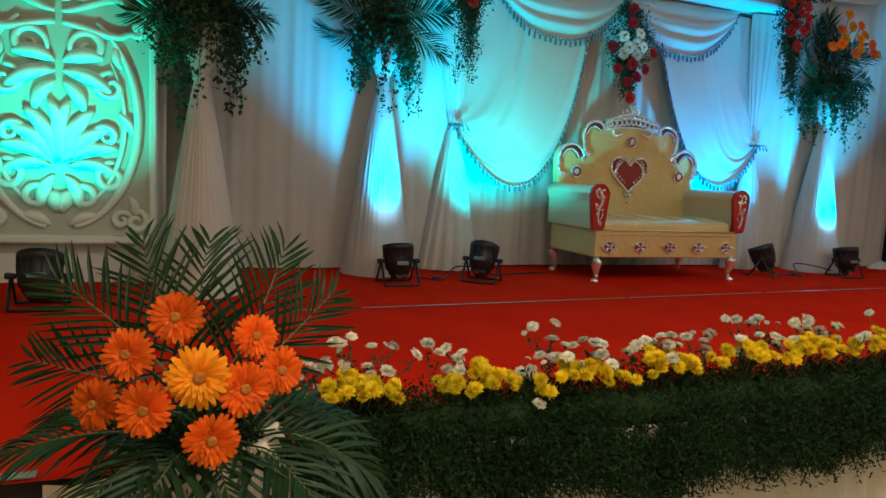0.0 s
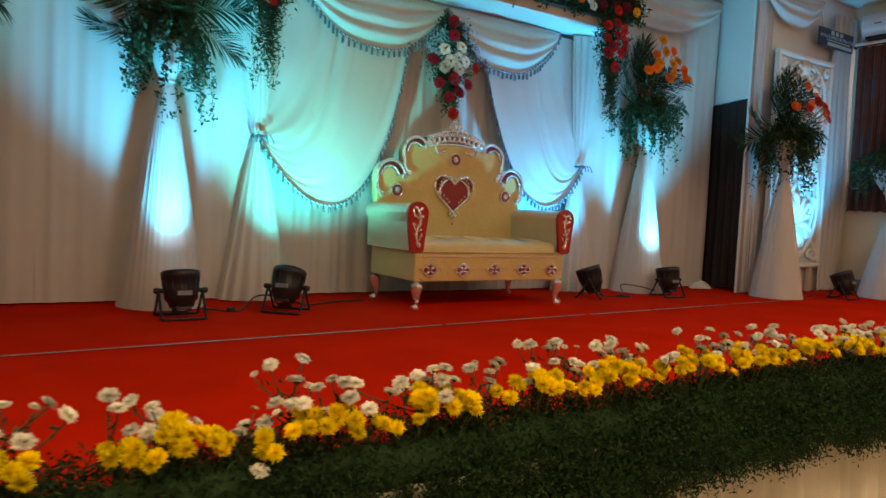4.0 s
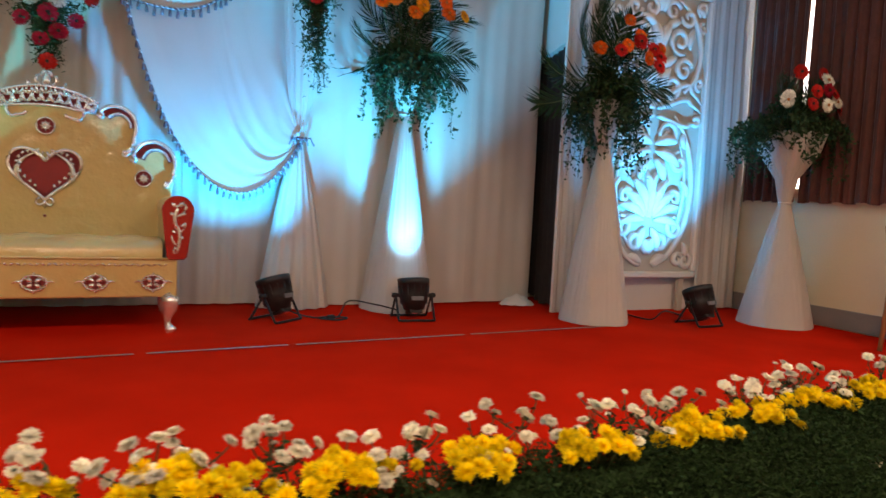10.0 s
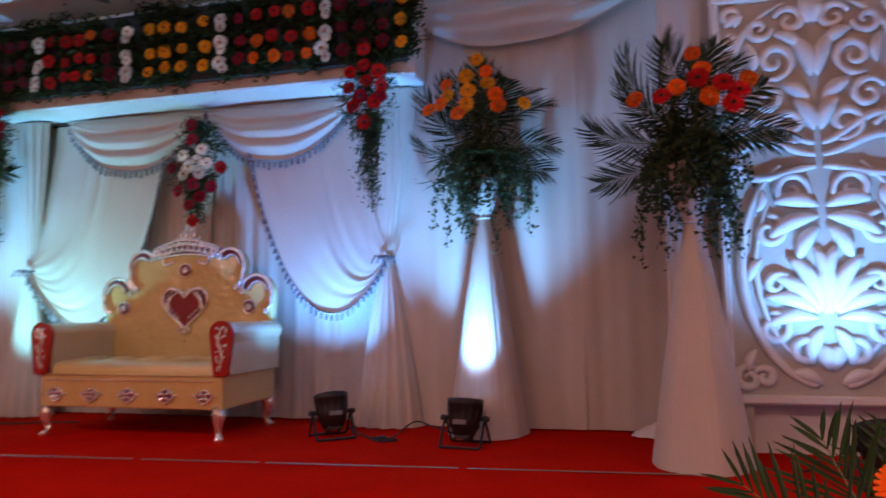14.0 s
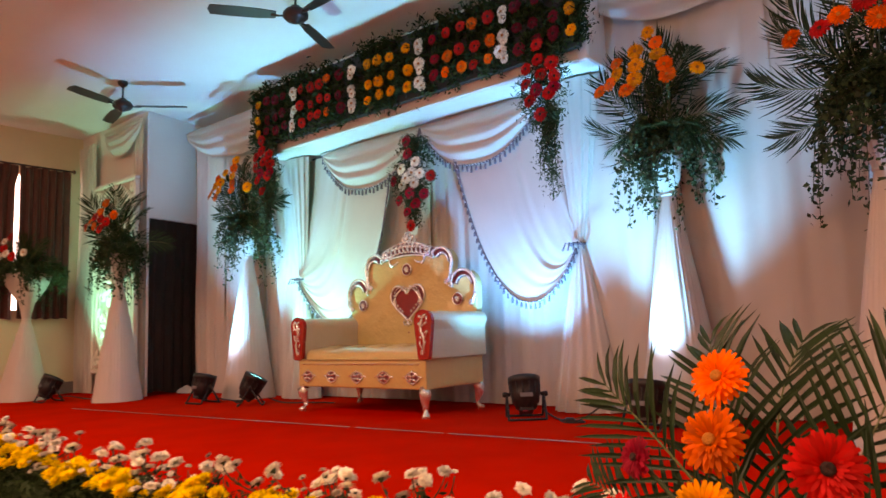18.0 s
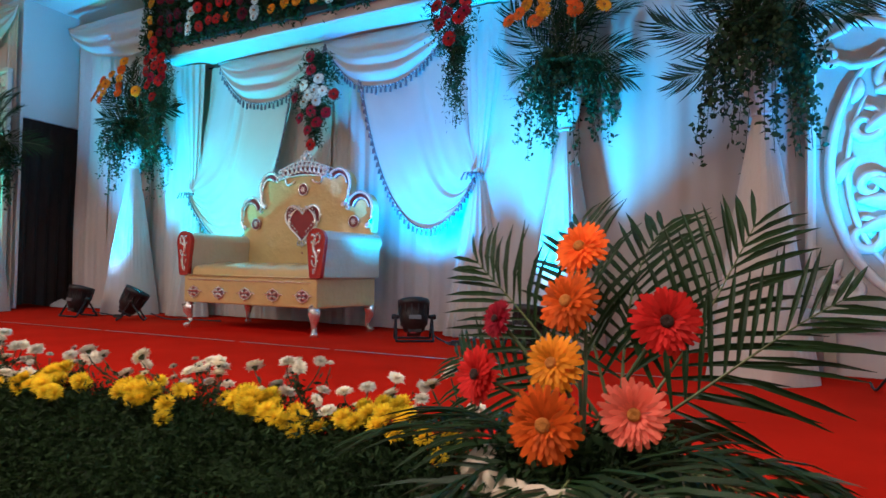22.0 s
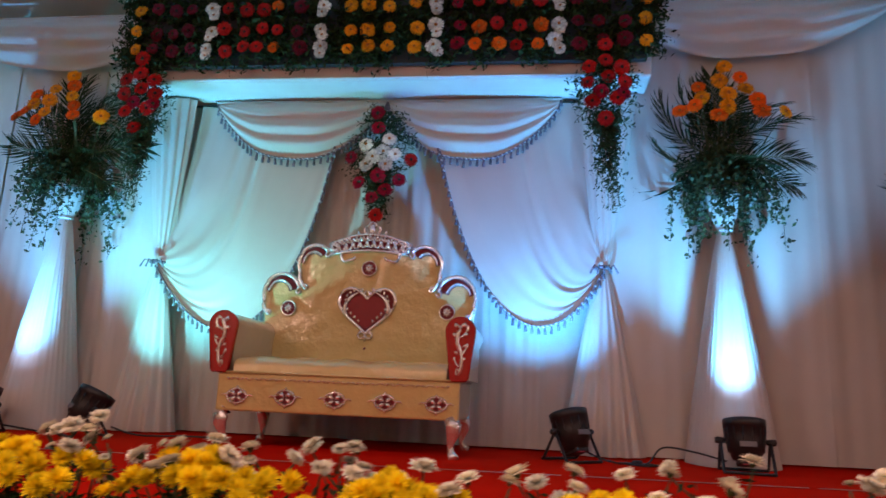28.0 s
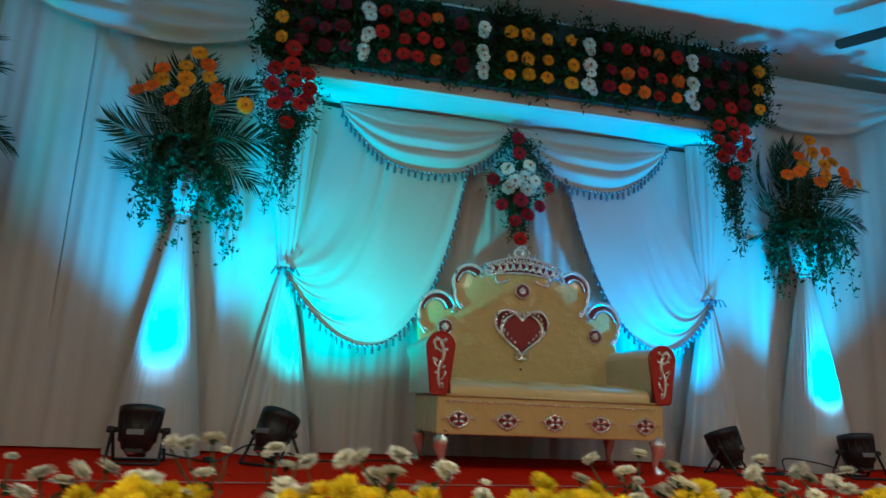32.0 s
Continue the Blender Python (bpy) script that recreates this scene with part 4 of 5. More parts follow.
def gerbera_mesh(name, pet, eye, seed, r=0.05, full=1.0):
    """A daisy head that faces +z."""
    rng = random.Random(seed)
    vs, fs = [], []
    k = r / 0.05
    curl = rng.uniform(0.2, 1.2)
    petal_ring(vs, fs, int(25 * full), 0.008, r, 0.0108 * k, 0.0, 0.007, rng, 0.014 * curl, 0.08, 0.50)
    petal_ring(vs, fs, int(23 * full), 0.008, r * 0.90, 0.0096 * k, 0.003, 0.013, rng, 0.010 * curl, 0.10, 0.48)
    petal_ring(vs, fs, int(20 * full), 0.008, r * 0.70, 0.0070 * k, 0.005, 0.015, rng, 0.004, 0.15, 0.25)
    petal_ring(vs, fs, 22, 0.007, r * 0.42, 0.0042 * k, 0.006, 0.013, rng, 0.002, 0.2, 0.3)
    n = len(fs)
    v, f = lathe([(0.0105 * k, 0.004), (0.0095 * k, 0.012), (0.006 * k, 0.0145), (0.0005, 0.012)], 12)
    o = len(vs)
    vs += v
    fs += [tuple(i + o for i in q) for q in f]
    me = bpy.data.meshes.new(name)
    me.from_pydata(vs, [], fs)
    me.materials.append(pet)
    me.materials.append(eye)
    me.polygons.foreach_set("material_index", [0] * n + [1] * (len(fs) - n))
    me.shade_smooth()
    return me


def mum_mesh(name, pet, seed, r=0.029, flat=1.0, wide=0.20):
    """A shaggy chrysanthemum head that faces +z."""
    rng = random.Random(seed)
    vs, fs = [], []
    for n, rr, z, lift, dr in ((20, 1.0, 0.0, 0.30, 0.28), (20, 1.0, 0.06, 0.52, 0.18), (18, 0.92, 0.10, 0.72, 0.10), (14, 0.72, 0.14, 0.80, 0.0), (11, 0.48, 0.18, 0.80, 0.0), (9, 0.28, 0.24, 0.62, 0.0)):
        petal_ring(vs, fs, n, r * 0.05, r * rr * 1.08, r * wide, z * r * flat, lift * r * flat, rng, dr * r, 0.20, 0.30)
    v, f = lathe([(0.001, -0.5 * r), (r * 0.20, -0.35 * r), (r * 0.42, 0.02 * r), (r * 0.10, 0.10 * r)], 8)
    cut = len(fs)
    fs += [tuple(i + len(vs) for i in q) for q in f]
    vs += v
    me = bpy.data.meshes.new(name)
    me.from_pydata(vs, [], fs)
    me.materials.append(pet)
    me.materials.append(STEM)
    me.polygons.foreach_set("material_index", [0] * cut + [1] * (len(fs) - cut))
    return me


G = {}
for key, pet, eye in (("orange", P_ORANGE, EYE_GOLD), ("amber", P_YELLOW, EYE_GOLD), ("red", P_RED, EYE_DARK), ("crimson", P_CRIMSON, EYE_DARK),
                      ("maroon", P_DARK, EYE_DARK), ("salmon", P_PINK, EYE_GOLD), ("white", P_WHITE, EYE_GOLD)):
    G[key] = [gerbera_mesh(key + "_gerbera", pet, eye, 11 * k + len(key)) for k in range(4)]
MUMS = {"white": [mum_mesh("white_mum", P_CREAM, 60 + k, 0.027, 0.6, 0.30) for k in range(4)], "yellow": [mum_mesh("yellow_mum", P_CHROME, 80 + k, 0.026) for k in range(4)]}


def facing(at, way, spin_deg=0.0, scale=1.0):
    """A pose at a place whose +z looks along way."""
    q = Vector(way).normalized().to_track_quat("Z", "Y").to_matrix().to_4x4()
    return Matrix.Translation(at) @ q @ Matrix.Rotation(radians(spin_deg), 4, "Z") @ Matrix.Scale(scale, 4)


def flower(parent, key, at, way, scale=1.0, stem_to=None, rng=RNG):
    ob = share("gerbera", rng.choice(G[key]), facing(at, way, rng.uniform(0, 360), scale), parent, key + " gerbera head")
    if stem_to is not None:
        at, e = Vector(at), Vector(stem_to)
        mid = (at + e) / 2 + Vector((0, 0, 0.02)) - Vector(way).normalized() * 0.03
        v, f = tube(bez(at, mid, e, 6), 0.0035, 5)
        obj("flower_stem", v, f, STEM, parent)
    return ob


def frond_mesh(name, length, pairs, leaf, seed, droop=0.5, mat=PALM, wide=0.013):
    """A palm frond: a rib that arches along +x, rising in z, with paired leaflets."""
    rng = random.Random(seed)
    rib = []
    for i in range(13):
        t = i / 12
        rib.append(Vector((length * t * (1 - 0.12 * t), 0.03 * length * math.sin(3 * t + seed), length * (0.30 * t - droop * t * t))))
    v, f = tube(rib, [0.0045 * (1 - 0.75 * i / 12) for i in range(13)], 5)
    vs, fs = list(v), list(f)
    nrib = len(fs)
    for k in range(pairs):
        t = 0.16 + 0.82 * k / (pairs - 1)
        i = min(int(t * 12), 11)
        u = t * 12 - i
        p = rib[i].lerp(rib[i + 1], u)
        d = (rib[i + 1] - rib[i]).normalized()
        side = d.cross(Vector((0, 0, 1))).normalized()
        nup = side.cross(d).normalized()
        L0 = leaf * (0.55 + 0.9 * math.sin(math.pi * (0.12 + 0.80 * t))) * (1 - 0.35 * t)
        for sd in (-1, 1):
            L = L0 * rng.uniform(0.85, 1.1)
            ang = radians(62 - 34 * t + rng.uniform(-6, 6))
            w = (side * sd * math.sin(ang) + d * math.cos(ang) + nup * rng.uniform(0.10, 0.30)).normalized()
            cr = w.cross(nup).normalized()
            sag = Vector((0, 0, -1)) * L * rng.uniform(0.18, 0.45)
            ww = wide * rng.uniform(0.8, 1.15)
            o = len(vs)
            for tt, wk in ((0.0, 0.35), (0.35, 1.0), (0.7, 0.8), (1.0, 0.06)):
                q = p + w * (L * tt) + sag * tt * tt
                vs += [q - cr * ww * wk * 0.5 + nup * 0.25 * ww * wk, q, q + cr * ww * wk * 0.5 + nup * 0.25 * ww * wk]
            for r in range(3):
                a = o + 3 * r
                fs += [(a, a + 1, a + 4, a + 3), (a + 1, a + 2, a + 5, a + 4)]
    me = bpy.data.meshes.new(name)
    me.from_pydata([tuple(x) for x in vs], [], fs)
    me.materials.append(mat)
    me.materials.append(PALM_LIGHT)
    me.polygons.foreach_set("material_index", [1] * nrib + [0] * (len(fs) - nrib))
    return me


FRONDS = [frond_mesh("palm_frond", 0.50, 19, 0.20, k, 0.30 + 0.1 * k, wide=0.019) for k in range(4)]
FRONDS_UP = [frond_mesh("palm_frond", 0.62, 15, 0.23, 10 + k, 0.16 + 0.14 * k, wide=0.0145) for k in range(3)]
FRONDS_SMALL = [frond_mesh("palm_frond", 0.46, 26, 0.17, 20 + k, 0.30 + 0.12 * k, wide=0.0095) for k in range(3)]


def leaf_cloud(name, anchors, mat, parent, label, seed, leaf=0.016, per=14, spread=0.03, ratio=0.32):
    """Small pointed leaves scattered along stems; anchors: list of paths. One joined mesh of foliage."""
    rng = np.random.default_rng(seed)
    vs, fs = [], []
    for path in anchors:
        v, f = tube(path, 0.0018, 3, cap=False)
        o = len(vs)
        vs += [tuple(p) for p in v]
        fs += [tuple(i + o for i in q) for q in f]
        P = [Vector(p) for p in path]
        for a, b in zip(P, P[1:]):
            for _ in range(per):
                t = rng.random()
                c = a.lerp(b, t) + Vector(rng.normal(0, spread, 3))
                d = Vector(rng.normal(0, 1, 3)).normalized()
                e = d.cross(Vector(rng.normal(0, 1, 3))).normalized()
                L = leaf * (0.6 + 0.8 * rng.random())
                w = L * ratio
                o = len(vs)
                vs += [tuple(c - d * L * 0.5), tuple(c + e * w * 0.5), tuple(c + d * L * 0.5), tuple(c - e * w * 0.5)]
                fs.append((o, o + 1, o + 2, o + 3))
    ob = obj(name, vs, fs, mat, parent, label, smooth=False)
    return tagged(ob, kind="stuff")


def strand(start, out, drop, rng, n=8):
    """A trailing stem from start that goes out a little and then hangs down by drop."""
    s = Vector(start)
    pts = []
    for i in range(n + 1):
        t = i / n
        pts.append(s + Vector(out) * (1 - (1 - t) ** 2) + Vector((0.015 * math.sin(5 * t + s.x * 30), 0.015 * math.cos(4 * t + s.y * 30), -drop * t ** 1.6)))
    return pts


def stand(x, y, neck, top, base_r, colours, label, flowers, seed, hang=0.75, spread=0.5, palms=12, group="flower stands", bowl=0.12, palm_scale=1.30, dome=0.85, rise=0.20):
    """Hour-glass stand dressed in pleated cloth with a flower arrangement on top."""
    rng = random.Random(seed)
    th = thing("flower_stand", pose(x, y, 0), label, "flower stand", group)
    prof = []
    for i in range(19):
        t = i / 18
        prof.append((base_r * (1 - t) ** 0.92 * 1.0 + 0.042 * t, neck * t))
    n = 34
    def wob(a, t):
        w = noise.noise(Vector((math.cos(a) * 2.2, math.sin(a) * 2.2, seed + 0.6 * t)))
        return 1 + 0.016 * math.sin(n * a + 7 * w) * (0.3 + t) + 0.05 * w + 0.02 * math.sin(5 * a + seed)
    v, f = lathe(prof, 150, wob)
    obj("cone_skirt", v, f, CLOTH, th, "white pleated cloth cone")
    bowl_h = top
    prof2 = [(0.045, neck - 0.01), (0.05, neck + 0.02), (0.085, neck + (bowl_h - neck) * 0.35), (bowl * 0.85, neck + (bowl_h - neck) * 0.75), (bowl, bowl_h), (bowl * 0.7, bowl_h + 0.015), (0.01, bowl_h + 0.02)]
    v, f = lathe(prof2, 96, lambda a, t: 1 + 0.04 * math.sin(22 * a) * (1 - 0.6 * t))
    obj("cloth_bowl", v, f, CLOTH, th, "white cloth flaring up to the flowers")
    v, f = tube([(0.048 * math.cos(k * 0.349), 0.048 * math.sin(k * 0.349), neck) for k in range(19)], 0.008, 5)
    obj("neck_band", v, f, CLOTH_DULL, th)
    # core of foliage, trailing stems
    paths = []
    for k in range(40):
        a = rng.uniform(0, 2 * math.pi)
        e = rng.uniform(0.1, 1.35)
        r1 = spread * 0.50 * math.cos(e * 0.85) * rng.uniform(0.4, 1.0)
        h1 = dome * 0.80 * math.sin(e) * rng.uniform(0.6, 1.0)
        st = (0.05 * math.cos(a), 0.05 * math.sin(a), bowl_h + 0.05)
        paths.append([st, (r1 * 0.55 * math.cos(a), r1 * 0.55 * math.sin(a), bowl_h + 0.1 + h1 * 0.55), (r1 * math.cos(a), r1 * math.sin(a), bowl_h + 0.06 + h1 * 0.9)])
    leaf_cloud("crown_foliage", paths, FERN, th, "dark green leaves between the flowers", seed, 0.046, 16, 0.034)
    paths = []
    for k in range(64):
        a = rng.uniform(0, 2 * math.pi)
        r0 = bowl * rng.uniform(0.6, 1.1)
        st = (r0 * math.cos(a), r0 * math.sin(a), bowl_h + rng.uniform(0.04, rise))
        r1 = spread * rng.uniform(0.08, 0.46)
        drop = hang * (0.22 + 0.62 * rng.random() ** 2.2) + rise
        paths.append(strand(st, (r1 * math.cos(a), r1 * math.sin(a) * 0.9, 0.08), drop, rng))
    leaf_cloud("trailing_foliage", paths, FERN, th, "trailing fern stems with small round leaflets", seed + 100, 0.034, 11, 0.020, 0.62)
    for k in range(palms):
        el = -10 + 200 * k / (palms - 1) + rng.uniform(-6, 6)
        m = pose(0.03 * math.cos(radians(el)), rng.uniform(-0.04, 0.08), bowl_h + rise * (0.7 + 0.9 * math.sin(radians(el))), 0, 0, rng.uniform(-28, 28)) @ pose(0, 0, 0, 0, -el, 0) @ pose(0, 0, 0, (1 if el < 90 else -1) * rng.uniform(35, 80), 0, 0)
        share("palm_frond", rng.choice(FRONDS_SMALL), m @ Matrix.Scale(palm_scale * rng.uniform(0.8, 1.08), 4), th)
    for k in range(3):
        a = -150 + 60 * k + rng.uniform(-10, 10)
        m = pose(0, -0.04, bowl_h + 0.5 * rise, 0, 0, a) @ pose(0, 0, 0, 0, -rng.uniform(-5, 30), 0) @ Matrix.Scale(palm_scale * rng.uniform(0.5, 0.7), 4)
        share("palm_frond", rng.choice(FRONDS_SMALL), m, th)
    for key, fx, fz, fy in flowers:
        flower(th, key, (fx, fy - 0.06, bowl_h + rise + fz), (fx * 1.2 + rng.uniform(-.2, .2), -1.0, 0.25 + rng.uniform(-.2, .3)), rng.uniform(1.0, 1.25), (fx * 0.3, 0.0, bowl_h), rng)
    return th


ORANGE_SET = [("amber", 0.0, 0.62, -0.10), ("amber", -0.06, 0.47, -0.20), ("orange", -0.20, 0.42, -0.20), ("amber", -0.19, 0.33, -0.24), ("orange", 0.08, 0.50, -0.18), ("amber", 0.10, 0.40, -0.22),
              ("orange", -0.33, 0.24, -0.22), ("orange", -0.24, 0.27, -0.25), ("amber", -0.03, 0.34, -0.28), ("orange", 0.16, 0.30, -0.26), ("amber", -0.04, 0.24, -0.30), ("orange", 0.18, 0.22, -0.28), ("amber", 0.35, 0.24, -0.20), ("orange", -0.1, 0.18, -0.30)]
stand(-2.43, 0.66, 1.57, 1.86, 0.29, "amber", "white cloth stand with orange and amber gerberas and trailing fern", ORANGE_SET, 31, 0.70, 0.62, 11)
stand(2.46, 0.68, 1.54, 1.86, 0.29, "amber", "white cloth stand with orange and amber gerberas and trailing fern", ORANGE_SET, 32, 0.70, 0.62, 11)
RED_SET = [("orange", 0.02, 0.42, -0.12), ("orange", 0.06, 0.30, -0.20), ("red", 0.03, 0.24, -0.24), ("orange", -0.08, 0.20, -0.24), ("orange", -0.30, 0.16, -0.20), ("red", -0.16, 0.15, -0.26), ("red", 0.16, 0.20, -0.24),
           ("orange", 0.08, 0.12, -0.28), ("red", 0.24, 0.16, -0.22), ("orange", 0.30, 0.24, -0.16), ("red", 0.20, 0.08, -0.26)]
stand(3.82, -0.10, 1.36, 1.70, 0.27, "red", "white cloth stand with red-orange gerberas and palm fronds", RED_SET, 33, 0.75, 0.55, 12, palm_scale=1.22, dome=0.62, rise=0.17)
stand(-3.84, -0.14, 1.36, 1.70, 0.27, "red", "white cloth stand with red-orange gerberas and palm fronds", RED_SET, 34, 0.75, 0.55, 12, palm_scale=1.22, dome=0.62, rise=0.17)
SMALL_SET = [("red", -0.16, 0.36, -0.12), ("red", 0.04, 0.36, -0.16), ("red", -0.12, 0.20, -0.24), ("crimson", 0.0, 0.22, -0.25), ("red", -0.16, 0.10, -0.24), ("red", 0.20, 0.10, -0.20), ("white", -0.30, 0.16, -0.14), ("white", -0.34, 0.12, -0.16),
             ("white", 0.02, 0.30, -0.22), ("white", -0.03, 0.10, -0.27), ("white", 0.12, 0.14, -0.24), ("white", 0.34, 0.14, -0.12), ("red", 0.08, 0.20, -0.24)]
stand(5.36, -0.52, 1.00, 1.56, 0.29, "small", "short white cloth stand with red gerberas and white daisies", SMALL_SET, 35, 0.55, 0.60, 10, palm_scale=0.95, bowl=0.27, dome=0.42, rise=0.10)
stand(-5.34, -0.58, 1.00, 1.56, 0.29, "small", "short white cloth stand with red gerberas and white daisies", SMALL_SET, 36, 0.55, 0.60, 10, palm_scale=0.95, bowl=0.27, dome=0.42, rise=0.10)

# ---- flower board over the niche ----
board = thing("flower_board", pose(0, 0.50, 2.72), "long board of gerberas in rows on dark green foliage", "flower board")
boxpart("backing_board", (-1.94, 0.0, 0.02), (1.94, 0.05, 0.64), BLACK_MATT, board)
rng = random.Random(5)
paths = []
for k in range(620):
    x, z = rng.uniform(-1.97, 1.97), rng.uniform(0.02, 0.66)
    edge = 0.05 if 0.08 < z < 0.55 else 0.11
    paths.append([(x, -0.005, z), (x + rng.uniform(-.04, .04), -0.03, z + rng.uniform(-edge, edge) * 0.5), (x + rng.uniform(-.09, .09), -0.05, z + rng.uniform(-edge, edge))])
for k in range(70):
    s = rng.choice((-1, 1))
    x, z = s * 1.92, rng.uniform(0.02, 0.64)
    paths.append([(x, 0.0, z), (x + s * rng.uniform(.02, .08), -0.03, z), (x + s * rng.uniform(.06, .18), -0.04, z + rng.uniform(-.1, .08))])
leaf_cloud("board_foliage", paths, HEDGE, board, "dark green foliage covering the board", 3, 0.050, 16, 0.028)
COLS = [("amber", -1.90)] + [("maroon", -1.74), ("maroon", -1.60), ("maroon", -1.46), ("white", -1.30)] + [("red", -1.17), ("red", -1.02), ("red", -0.90), ("red", -0.77)] + [("maroon", -0.60), ("white", -0.42)] \
    + [("amber", -0.22), ("amber", -0.06), ("amber", 0.10), ("amber", 0.28), ("white", 0.44), ("crimson", 0.61)] + [("red", 0.74), ("red", 0.89), ("red", 1.04), ("red", 1.19), ("white", 1.31)] + [("maroon", 1.46), ("maroon", 1.61), ("maroon", 1.76), ("amber", 1.93)]
for key, x in COLS:
    for row, z in enumerate((0.120, 0.270, 0.455)):
        k = {"red": "orange" if rng.random() < 0.45 else "red"}.get(key, key)
        flower(board, k, (x + rng.uniform(-.02, .02), -0.085, z + rng.uniform(-.02, .02)), (rng.uniform(-.2, .2), -1, rng.uniform(-.15, .2)), rng.uniform(0.9, 1.2))
        if key == "white":
            flower(board, k, (x + rng.uniform(-.02, .02), -0.090, z - 0.055), (rng.uniform(-.2, .2), -1, 0.1), rng.uniform(0.75, 0.95))


def spray(x, y, z, seed, label, blooms, trail, width):
    """A hanging corsage of gerberas with a trailing tail of fern."""
    rng = random.Random(seed)
    th = thing("flower_spray", pose(x, y, z), label, "flower spray", "hanging flower sprays")
    paths = []
    for k in range(90):
        a = rng.uniform(0, math.pi)
        zz = rng.uniform(-0.62, 0.0)
        w = width * (0.5 + 0.6 * math.sin(math.pi * min(1, max(0, -zz / 0.62))))
        paths.append([(0, 0, zz), (w * 0.5 * math.cos(a), -0.05 * math.sin(a), zz + 0.02), (w * math.cos(a), -0.06 - 0.04 * math.sin(a), zz + rng.uniform(-.12, .05))])
    for k in range(16):
        xx = rng.uniform(-0.06, 0.06)
        paths.append(strand((xx, -0.03, -0.5), (rng.uniform(-.05, .05), -0.02, 0.0), trail * rng.uniform(0.5, 1.0), rng))
    leaf_cloud("spray_foliage", paths, FERN, th, "dark green fern and leaves", seed, 0.034, 18, 0.026)
    for key, fx, fz in blooms:
        flower(th, key, (fx, -0.11 + 0.1 * abs(fx), fz), (fx * 1.5, -1, rng.uniform(-.1, .3)), rng.uniform(1.05, 1.25), None, rng)


RED_SPRAY = [("red", 0.0, 0.0), ("red", 0.0, -0.12), ("red", -0.11, -0.16), ("red", 0.11, -0.17), ("red", 0.02, -0.24), ("red", -0.12, -0.28), ("red", 0.13, -0.28), ("crimson", -0.03, -0.35), ("red", 0.08, -0.40), ("red", -0.09, -0.42), ("red", 0.0, -0.55), ("crimson", 0.12, -0.36)]
spray(1.64, 0.50, 2.80, 41, "hanging spray of red gerberas with a fern tail", RED_SPRAY, 0.72, 0.24)
spray(-1.80, 0.50, 2.76, 42, "hanging spray of red gerberas with a fern tail", RED_SPRAY, 0.72, 0.24)
spray(0.0, 0.84, 2.50, 43, "hanging spray of white daisies and crimson gerberas",
      [("crimson", -0.03, -0.05), ("crimson", -0.02, -0.17), ("white", 0.07, -0.26), ("white", -0.11, -0.30), ("white", 0.03, -0.36), ("white", -0.05, -0.40), ("white", 0.12, -0.38), ("white", 0.05, -0.46), ("white", -0.10, -0.46),
       ("crimson", -0.22, -0.40), ("red", 0.24, -0.42), ("crimson", 0.16, -0.58), ("crimson", -0.15, -0.60), ("crimson", 0.0, -0.55), ("crimson", 0.06, -0.66), ("crimson", -0.04, -0.72), ("red", 0.0, -0.86)], 0.42, 0.26)


# ---- palm and gerbera arrangements at the stage corners ----
def corner_arrangement(x, y, rim, blooms, seed, label):
    rng = random.Random(seed)
    th = thing("flower_pedestal", pose(x, y, ZH), label, "flower pedestal", "corner flower pedestals")
    H = rim - ZH
    prof = [(0.20, 0.0), (0.17, 0.10), (0.10, H * 0.40), (0.065, H * 0.52), (0.10, H * 0.66), (0.145, H * 0.88), (0.165, H - 0.02), (0.15, H), (0.10, H - 0.02), (0.01, H - 0.03)]
    v, f = lathe(prof, 120, lambda a, t: 1 + 0.045 * math.sin(26 * a + 2 * t))
    obj("cloth_cone", v, f, BURLAP, th, "cream pleated cloth cover")
    paths = []
    for k in range(60):
        a = rng.uniform(0, 2 * math.pi)
        r = rng.uniform(0.04, 0.11)
        paths.append(strand((0.04 * math.cos(a), 0.04 * math.sin(a), H + rng.uniform(-0.02, 0.02)), (r * math.cos(a), r * math.sin(a), rng.uniform(0.0, 0.05)), rng.uniform(0.02, 0.12), rng, 5))
    leaf_cloud("fern_filler", paths, HEDGE, th, "dark green filler leaves", seed, 0.020, 22, 0.016)
    # low fronds all round, tall fronds at the back
    for k in range(11):
        a = -172 + 32 * k + rng.uniform(-8, 8)
        m = pose(0.03 * math.cos(radians(a)), 0.03 * math.sin(radians(a)), H - 0.01, 0, 0, a) @ pose(0, 0, 0, 0, -rng.uniform(-14, 4), 0) @ pose(0, 0, 0, rng.uniform(-20, 20), 0, 0) @ Matrix.Scale(rng.uniform(0.62, 0.8), 4)
        share("palm_frond", rng.choice(FRONDS), m, th)
    for k, (a, up, sc) in enumerate(((152, 40, 0.82), (118, 58, 0.86), (82, 64, 0.86), (48, 50, 0.84), (20, 32, 0.82), (170, 18, 0.72))):
        m = pose(0.03 * math.cos(radians(a)), 0.15, H + 0.02, 0, 0, a) @ pose(0, 0, 0, 0, -up, 0) @ pose(0, 0, 0, 72 * math.cos(radians(a)) + rng.uniform(-14, 14), 0, 0) @ Matrix.Scale(sc * 0.84, 4)
        share("palm_frond", FRONDS_UP[k % 3], m, th)
    for key, fx, fy, fz, sc in blooms:
        w = Vector((fx - x, (fy - y) * 0.5 - 0.30, (fz - rim) * 0.35 + 0.02))
        flower(th, key, (fx - x, fy - y, fz - ZH), w, sc, (0, 0, H), rng)
    return th


